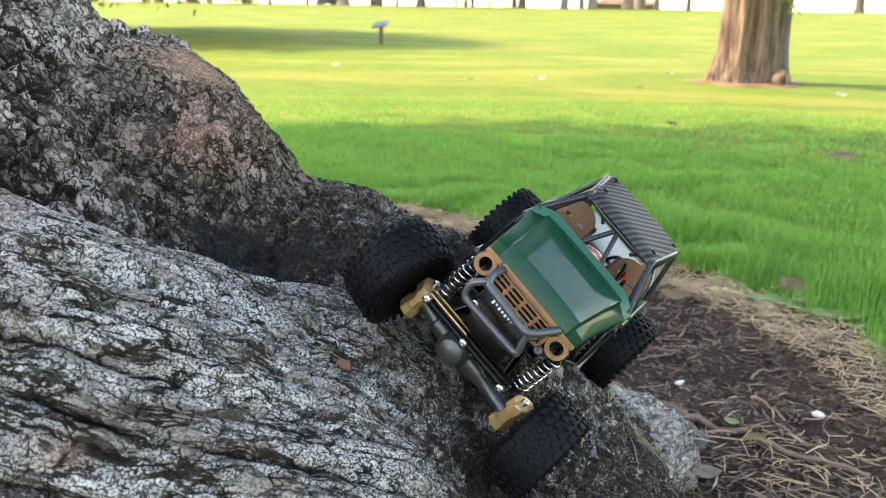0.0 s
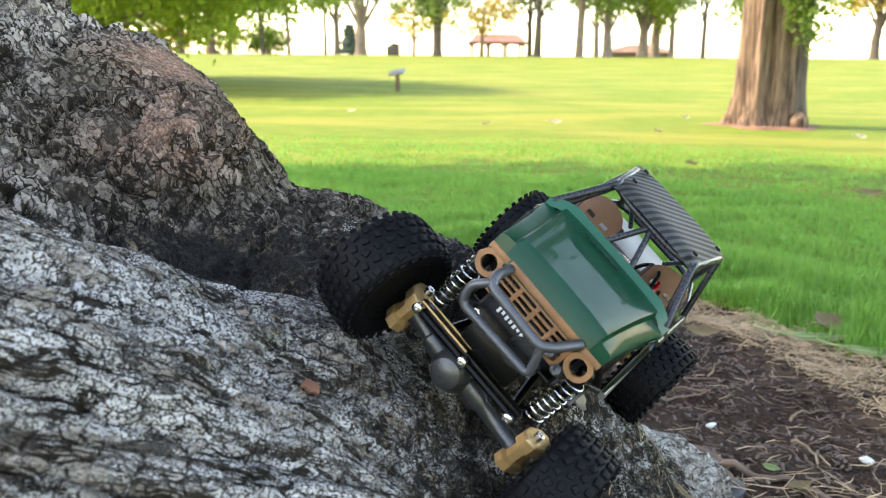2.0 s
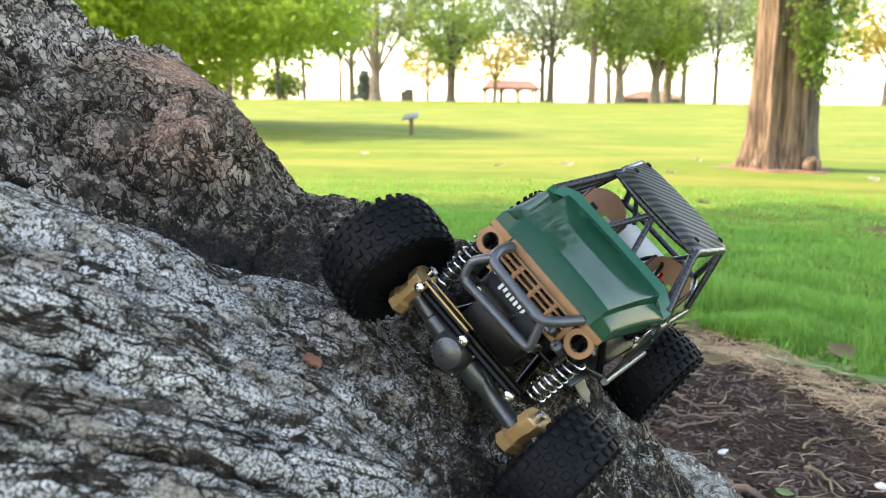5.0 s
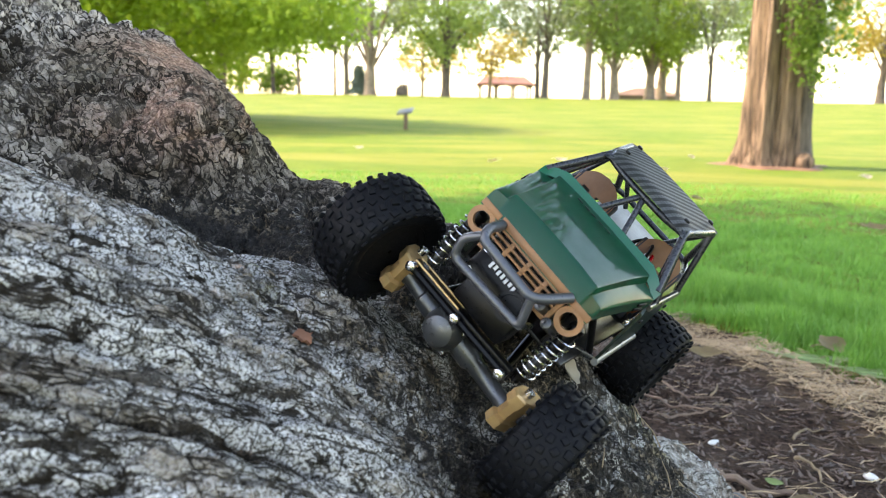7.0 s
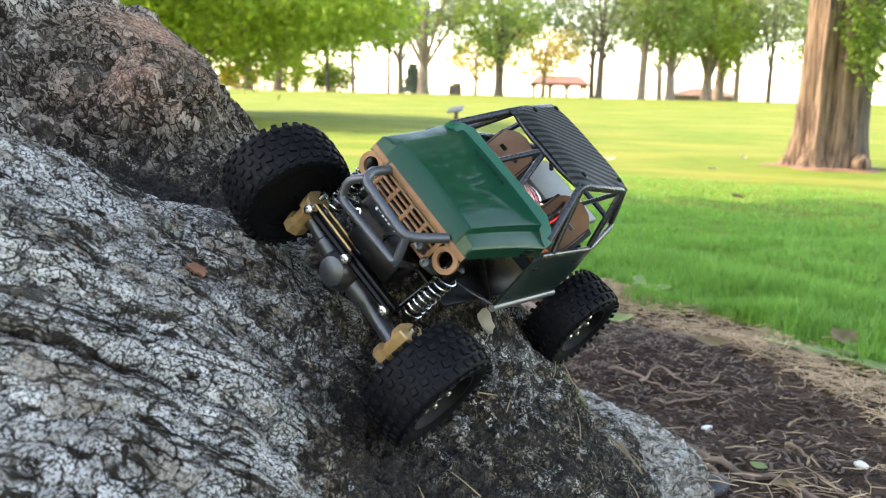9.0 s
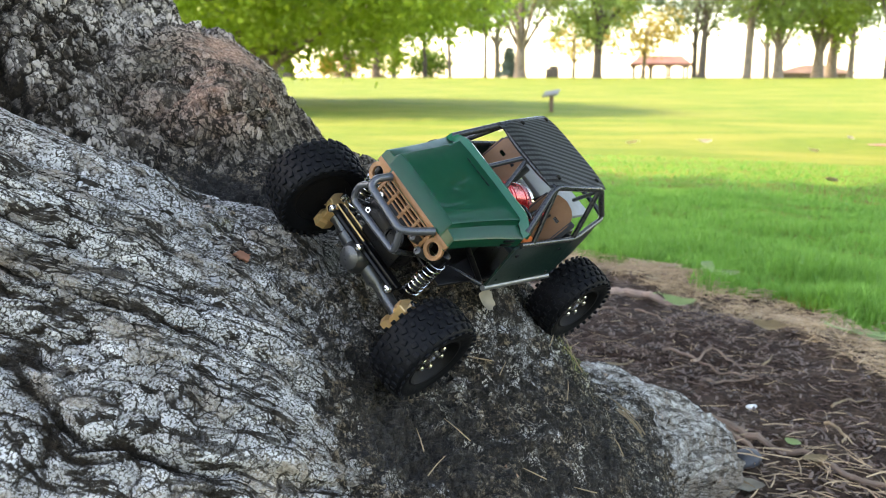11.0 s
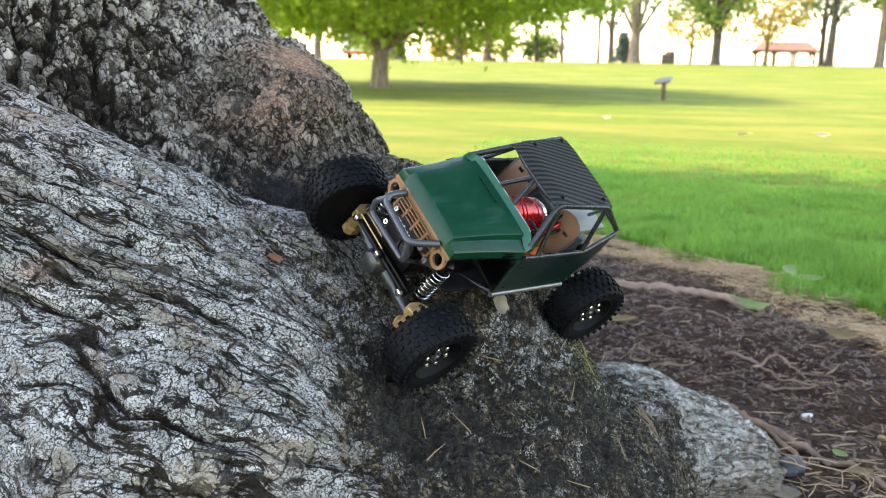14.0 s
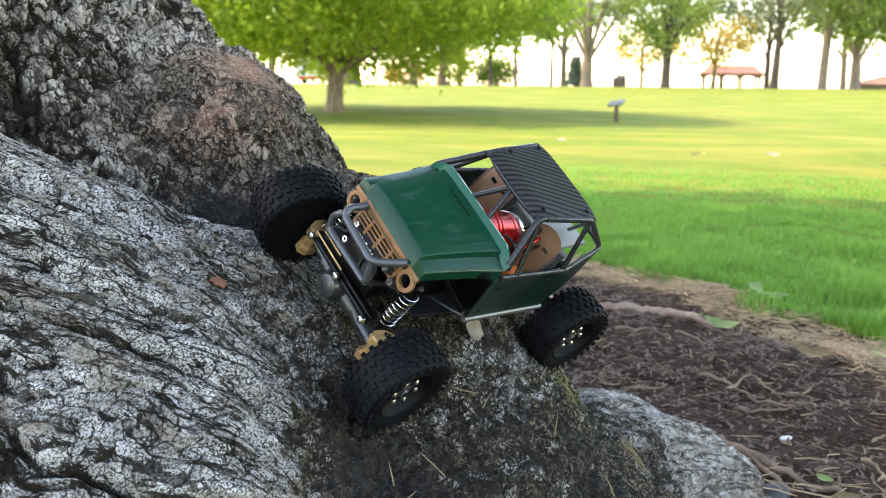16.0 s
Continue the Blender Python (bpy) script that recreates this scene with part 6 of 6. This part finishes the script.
# ---- litter on the mulch and on the roots ----
def strewn(name, count, pick, length, radius, seed, material, label, category, up=0.006, bend=0.25, flat=False):
    """Many thin stalks or chips lying about, as one mesh."""
    rng = np.random.default_rng(seed)
    x, y = pick(rng, count)
    n = len(x)
    z = ground_height(x, y) + rng.uniform(0.0, up, n)
    a = rng.uniform(0, 2 * np.pi, n)
    L = length * rng.uniform(0.35, 1.3, n)
    w = radius * rng.uniform(0.6, 1.4, n)
    d = np.stack([np.cos(a), np.sin(a), rng.normal(0, 0.10, n)], 1)
    s = np.stack([-np.sin(a), np.cos(a), 0 * a], 1)
    c = np.stack([x, y, z], 1)
    u = np.array((0, 0, 1.0))
    rows = []
    for t, k in ((-0.5, 0.7), (0.0, 1.0), (0.5, 0.6)):
        mid = c + d * (L * t)[:, None] + s * (L * bend * (0.25 - t * t) * rng.normal(0, 1, n))[:, None]
        ww = (w * k)[:, None]
        rows.append([mid - s * ww, mid + u * ww * (0.35 if flat else 1.2), mid + s * ww])
    V = np.stack([p for r in rows for p in r], 1).reshape(-1, 3)
    q = 9 * np.arange(n)[:, None]
    F = np.concatenate([q + np.array(f) for f in ((0, 1, 4, 3), (1, 2, 5, 4), (3, 4, 7, 6), (4, 5, 8, 7))])
    return tagged(raw(name, V, F, material, smooth=False), label, category, kind="stuff")


def ring_pick(r0, r1, a0, a1, limit=0.45):
    def pick(rng, n):
        r = np.sqrt(rng.uniform(r0 ** 2, r1 ** 2, n))
        a = np.radians(rng.uniform(a0, a1, n))
        x, y = RING[0] + r * np.cos(a), RING[1] + r * np.sin(a)
        keep = (soil_amount(x, y) > limit) & (vnoise(np.stack([x / 0.06, y / 0.06, 0 * x], 1), 77) + rng.uniform(-0.9, 0.5, n) > -0.55)
        return x[keep], y[keep]
    return pick


def spot_pick(cx, cy, sx, sy):
    def pick(rng, n):
        return rng.normal(cx, sx, n), rng.normal(cy, sy, n)
    return pick


M_STRAWS = leaf_material("dry stalks", (0.07, 0.042, 0.026), (0.50, 0.355, 0.205), 0.1)
M_CHIPS = leaf_material("bark chips", (0.009, 0.0054, 0.004), (0.135, 0.080, 0.056), 0.05)
strewn("bark_chips", 16000, ring_pick(0.62, 1.12, -25, 80), 0.012, 0.0013, 71, M_CHIPS, "dark shredded bark chips on the soil", "mulch", 0.005, 0.1, True)
strewn("mulch_stalks", 1100, ring_pick(0.62, 1.10, -25, 80), 0.024, 0.0004, 72, M_STRAWS, "thin dry stalks strewn over dark mulch", "mulch", 0.008, 0.16)
strewn("edge_thatch", 9500, ring_pick(0.985, 1.10, 0, 80, 0.15), 0.030, 0.0006, 73, M_STRAWS, "matted dry thatch along the lawn edge", "thatch", 0.014, 0.4)
strewn("root_foot_litter", 260, spot_pick(0.40, 0.83, 0.07, 0.06), 0.028, 0.0006, 74, M_STRAWS, "tangle of dry stalks by the root foot", "mulch", 0.014, 0.4)


def build_twig(name, pts, r, seed, material, label, category="twig", z=0.004):
    """A crooked tapering twig along points on the ground."""
    rnd = random.Random(seed)
    r *= 0.9 if name == "surface_root" else 0.62
    S = spline([(x, y) for x, y in pts], 7 * len(pts))
    P = [(x + rnd.uniform(-1, 1) * r * 0.22, y + rnd.uniform(-1, 1) * r * 0.22, at_ground(x, y) + z + rnd.uniform(0, 1) * r * 0.3) for x, y in S]
    n = len(P)
    bm = bmesh.new()
    sweep(bm, P, [r * (1.0 - 0.6 * i / n) * rnd.uniform(0.9, 1.1) for i in range(n)], 8)
    ob = part(name, bm, material)
    return tagged(ob, label, category)


M_ROOTPINK = plain("pinkish bare root", (0.31, 0.215, 0.165), 0.85, 0.0, 160, 0.3)
build_twig("surface_root", [(0.02, 1.46), (0.07, 1.467), (0.125, 1.466), (0.196, 1.483), (0.258, 1.473), (0.316, 1.44)], 0.0125, 1, M_ROOTPINK, "pinkish bare root lying across the mulch", "root", 0.002)
build_twig("surface_root", [(0.262, 1.02), (0.283, 0.992), (0.315, 0.953), (0.35, 0.924), (0.386, 0.90), (0.413, 0.869), (0.47, 0.84)], 0.0055, 2, M_TWIG, "long thin brown root on the mulch", "root")
build_twig("surface_root", [(0.285, 1.0), (0.305, 0.964), (0.33, 0.923), (0.338, 0.895)], 0.0042, 3, M_TWIG, "short thin brown root on the mulch", "root")
build_twig("twig", [(0.264, 1.168), (0.296, 1.162), (0.33, 1.112), (0.365, 1.087)], 0.0036, 4, M_TWIG, "forked dead brown twig on dark mulch", z=0.008)
build_twig("twig", [(0.296, 1.13), (0.323, 1.173), (0.353, 1.131), (0.385, 1.12)], 0.0028, 5, M_TWIG, "crooked dead brown twig on dark mulch", z=0.010)
build_twig("twig", [(0.308, 1.078), (0.335, 1.092), (0.362, 1.092)], 0.0030, 6, M_TWIG, "short dead brown twig on dark mulch")
build_twig("twig", [(0.378, 1.141), (0.386, 1.15), (0.393, 1.168)], 0.0022, 7, M_STRAW, "short pale twig on dark mulch")
build_twig("twig", [(0.235, 1.383), (0.255, 1.36), (0.276, 1.315)], 0.0030, 8, M_TWIG, "straight dead twig on dark mulch")
build_twig("twig", [(0.323, 1.386), (0.328, 1.42), (0.333, 1.457), (0.349, 1.446)], 0.0032, 9, M_TWIG, "bent dead twig near the lawn edge")
build_twig("twig", [(0.18, 1.129), (0.205, 1.132), (0.23, 1.143)], 0.0034, 10, M_STRAW, "pale stripped twig on dark mulch")
build_twig("twig", [(0.412, 0.979), (0.418, 0.97), (0.425, 0.955), (0.416, 0.93)], 0.0032, 11, M_STRAW, "curled bleached twig on dark mulch", z=0.006)
build_twig("twig", [(0.278, 0.848), (0.281, 0.835), (0.283, 0.821), (0.297, 0.805), (0.307, 0.787)], 0.0036, 12, M_STRAW, "pale twig beside the pale root", z=0.005)
build_twig("twig", [(0.43, 1.03), (0.445, 1.05), (0.47, 1.055)], 0.0024, 13, M_STRAW, "short pale twig on dark mulch")
build_twig("twig", [(0.50, 1.08), (0.53, 1.10), (0.55, 1.14)], 0.0026, 14, M_TWIG, "short brown twig on dark mulch")
build_twig("twig", [(0.15, 1.36), (0.19, 1.37), (0.22, 1.36)], 0.0036, 15, M_TWIG, "short brown twig on dark mulch")


def build_leaf(m, length, width, material, label, curl=0.25, lobes=0.0, stalk=True, seed=0):
    """A fallen leaf: curled blade with a midrib and a stalk."""
    rnd = random.Random(seed)
    bm = bmesh.new()
    n, k = 12, 6
    rows = []
    for i in range(n + 1):
        t = i / n
        w = width / 2 * math.sin(math.pi * min(1, t * 0.97 + 0.03)) ** 0.7 * (1 + lobes * math.sin(t * 15))
        rows.append([bm.verts.new(((t - 0.5) * length, w * (2 * j / k - 1), curl * length * ((t - 0.5) ** 2 * 0.9 + 0.35 * (2 * j / k - 1) ** 2 * (w / length)) + rnd.uniform(-1, 1) * 0.012 * length)) for j in range(k + 1)])
    for a, b in zip(rows, rows[1:]):
        for j in range(k):
            bm.faces.new((a[j], a[j + 1], b[j + 1], b[j]))
    bmesh.ops.solidify(bm, geom=bm.faces[:], thickness=length * 0.012)
    ob = thing("fallen_leaf", m, label, "leaf", "fallen leaves")
    part("blade", bm, material, ob)
    bm = bmesh.new()
    sweep(bm, [(-0.5 * length, 0, 0.02 * length), (0, 0, 0.012 * length), (0.42 * length, 0, 0.05 * length)], [length * 0.012, length * 0.010, length * 0.004], 6)
    part("midrib", bm, material, ob)
    if stalk:
        bm = bmesh.new()
        sweep(bm, [(-0.5 * length, 0, 0.22 * curl * length), (-0.68 * length, 0.05 * length, 0.25 * curl * length), (-0.85 * length, 0.1 * length, 0.1 * length)], length * 0.012, 6)
        part("stalk", bm, material, ob)
    return ob


def on_ground(x, y, turn, up=0.008, tilt=0):
    return pose(x, y, at_ground(x, y) + up, tilt, 0, turn)


build_leaf(on_ground(0.405, 1.262, -20, 0.012, 12), 0.042, 0.027, M_DRYLEAF, "curled yellow dry leaf on dark mulch", 0.5, 0.12, True, 1)
build_leaf(on_ground(0.357, 1.60, 75, 0.020, 28), 0.060, 0.026, M_GREENLEAF, "fallen pale green leaf at the lawn edge", 0.4, 0, True, 2)
build_leaf(on_ground(0.385, 1.585, 10, 0.014, 10), 0.050, 0.026, M_GREENLEAF, "fallen pale green leaf at the lawn edge", 0.3, 0, True, 3)
build_leaf(on_ground(0.300, 1.395, -25, 0.014, 20), 0.052, 0.022, M_GREENLEAF, "arched pale green leaf on the mulch", 0.9, 0, True, 4)
build_leaf(on_ground(0.115, 1.275, 15, 0.010, 8), 0.060, 0.022, M_DRYLEAF, "flat buff dry leaf on the mulch", 0.2, 0, False, 5)
build_leaf(on_ground(0.545, 1.262, -8, 0.012, 8), 0.085, 0.026, M_GREENLEAF, "long pale green leaf near the lawn edge", 0.25, 0, True, 6)
build_leaf(on_ground(0.60, 1.205, -15, 0.012, 5), 0.080, 0.028, M_GREENLEAF, "long pale green leaf near the lawn edge", 0.25, 0, True, 7)
build_leaf(on_ground(0.578, 1.30, 40, 0.016, 25), 0.055, 0.034, M_DRYLEAF, "curled tan dry leaf at the lawn edge", 0.6, 0.15, True, 8)
build_leaf(on_ground(0.318, 0.832, -10, 0.008, 14), 0.030, 0.017, M_PALELEAF, "small bleached leaf near the root foot", 0.6, 0, False, 9)
build_leaf(on_ground(0.385, 0.891, 20, 0.008, 5), 0.024, 0.013, M_DRYLEAF, "small orange-brown leaf on mulch", 0.4, 0, False, 10)
build_leaf(on_ground(0.371, 0.919, -40, 0.010, 10), 0.016, 0.010, M_GREENLEAF, "tiny green leaf scrap on mulch", 0.3, 0, False, 11)
for k, (x, y) in enumerate(((0.9, 7.4), (2.2, 8.2), (1.5, 6.3), (3.4, 9.5), (0.3, 6.9), (4.2, 12.5), (-1.0, 8.8), (2.9, 6.2))):
    build_leaf(on_ground(x, y, 55 * k, 0.03, 25), 0.10, 0.06, M_PALELEAF, "bleached fallen leaf on the sunny lawn", 0.5, 0.15, True, 40 + k)
for k, (x, y) in enumerate(((1.25, 2.6), (1.9, 2.9), (0.95, 3.35), (1.55, 2.35))):
    build_leaf(on_ground(x, y, 40 * k, 0.034, 10), 0.085, 0.055, M_DRYLEAF, "brown fallen leaf on the lawn grass", 0.4, 0.15, True, 20 + k)


def build_pebble(x, y, r, squash, material, label, seed):
    bm = bmesh.new()
    bmesh.ops.create_icosphere(bm, subdivisions=3, radius=r)
    for v in bm.verts:
        v.co *= 1 + 0.16 * noise.noise(v.co / r * 0.9 + Vector((seed, 0, 0)))
        v.co.x *= squash
        v.co.z *= 0.7
    ob = part("pebble", bm, material)
    ob.matrix_world = on_ground(x, y, 30 * seed, r * 0.35)
    return tagged(ob, label, "stone", "pebbles on the mulch")


build_pebble(0.351, 1.032, 0.0036, 1.9, M_STONE, "white oblong pebble on dark mulch", 1)
build_pebble(0.327, 0.890, 0.011, 1.6, M_DARKSTONE, "dark grey stone beside the root foot", 2)
build_pebble(0.56, 1.02, 0.007, 1.3, M_DARKSTONE, "small dark stone on the mulch", 3)
build_pebble(0.47, 0.95, 0.005, 1.4, M_STONE, "small pale pebble on the mulch", 4)


def on_bark(p, turn=0.0, up=0.002):
    """A pose on the tree's surface nearest to p, z along the surface's normal."""
    p = np.array(p, float)
    h = 1e-3
    for _ in range(4):
        d = tree_distance(p + h * np.concatenate([np.eye(3), -np.eye(3), np.zeros((1, 3))]))
        nrm = d[:3] - d[3:6]
        nrm /= np.linalg.norm(nrm)
        p = p - nrm * d[6]
    q = Vector(nrm).to_track_quat("Z", "Y").to_matrix().to_4x4()
    return Matrix.Translation(p + nrm * up) @ q @ pose(0, 0, 0, 0, 0, turn)


# the bleached, split leaf behind the front wheel
build_leaf(on_bark((0.133, 0.553, 0.2140), 60, 0.006) @ pose(0, 0, 0, 14, 0, 0), 0.0130, 0.0110, M_PALELEAF, "bleached split leaf on the damp bark", 0.9, 0.1, True, 30)


def build_straw(p, turn, length, label="dry grass stalk on the damp bark", r=0.00032, up=0.0035):
    bm = bmesh.new()
    sweep(bm, [(-length / 2, 0, 0), (0, length * 0.03, length * 0.06), (length / 2, 0, 0.0)], [r, r, r * 0.5], 6)
    ob = part("straw", bm, M_STRAW)
    ob.matrix_world = on_bark(p, turn, up)
    return tagged(ob, label, "straw", "stalks on the bark")


for p, turn, length in (((0.1247, 0.4712, 0.1791), 70, 0.016), ((0.1324, 0.4663, 0.169), 20, 0.020), ((0.1348, 0.4896, 0.1742), 115, 0.022), ((0.1487, 0.5309, 0.1887), 40, 0.013), ((0.1384, 0.5272, 0.195), 160, 0.018),
                        ((0.1781, 0.5873, 0.1757), 95, 0.026), ((0.1764, 0.5531, 0.1698), 30, 0.022), ((0.1637, 0.502, 0.1462), 140, 0.018), ((0.1848, 0.5181, 0.1327), 150, 0.022), ((0.172, 0.60, 0.181), 60, 0.022), ((0.165, 0.575, 0.188), 10, 0.02), ((0.205, 0.56, 0.14), 75, 0.018)):
    build_straw(p, turn, 0.72 * length)


tangle = random.Random(8)
for k in range(11):
    build_straw((0.213 + tangle.uniform(-0.010, 0.010), 0.645 + tangle.uniform(-0.014, 0.014), 0.120 + tangle.uniform(-0.008, 0.008)), tangle.uniform(0, 180), tangle.uniform(0.010, 0.024), "dry rootlet in a small tangle on the bark", 0.0004, 0.004 + 0.0004 * k)


def build_flake(p, turn, length, width, material, label):
    """A loose, lifted flake of bark."""
    bm = bmesh.new()
    n = 34
    rnd = random.Random(int(length * 1e5))
    ph = rnd.uniform(0, 6)
    out = []
    for i in range(n):
        a = 2 * math.pi * i / n
        q = 1 + 0.16 * math.sin(2 * a + ph) + 0.13 * math.sin(5 * a + 2 * ph) + rnd.uniform(-0.14, 0.14)
        out.append((length / 2 * q * math.cos(a), width / 2 * q * math.sin(a)))
    prism(bm, out, 0.0010)
    for v in bm.verts:
        v.co.z += 0.0014 * noise.noise(Vector((v.co.x, v.co.y, 0)) * 260 + Vector((ph, 0, 0)))
    ob = part("bark_flake", bm, material)
    ob.matrix_world = on_bark(p, turn, 0.0004) @ pose(0, 0, 0, 5, 3, 0)
    return tagged(ob, label, "bark flake", "loose bark flakes")


M_FLAKE = plain("orange inner bark", (0.30, 0.185, 0.115), 0.85, 0.0, 350, 0.4)
M_RUST = plain("rusty inner bark", (0.22, 0.095, 0.055), 0.85, 0.0, 350, 0.4)
M_SPLASH = plain("white lichen", (0.60, 0.60, 0.58), 0.9, 0.0, 500, 0.15)
build_flake((0.0115, 0.4007, 0.2192), 20, 0.010, 0.0028, M_FLAKE, "orange-brown loose flake of bark")
build_flake((0.0243, 0.4075, 0.2208), -15, 0.008, 0.0024, M_FLAKE, "orange-brown loose flake of bark")
build_flake((0.0416, 0.4703, 0.2529), 0, 0.008, 0.005, M_RUST, "small rust-red flake of bark")
build_flake((-0.0352, 0.3932, 0.2552), 10, 0.012, 0.0050, M_RUST, "long rust-red flake of bark")
build_flake((0.0145, 0.4099, 0.2313), 80, 0.008, 0.0028, M_SPLASH, "white lichen-covered flake of bark")
build_flake((0.1566, 0.4942, 0.1501), 70, 0.013, 0.007, M_FLAKE, "tan loose flake of bark")
build_flake((0.095, 0.4178, 0.1837), 10, 0.007, 0.005, M_FLAKE, "tan loose flake of bark")
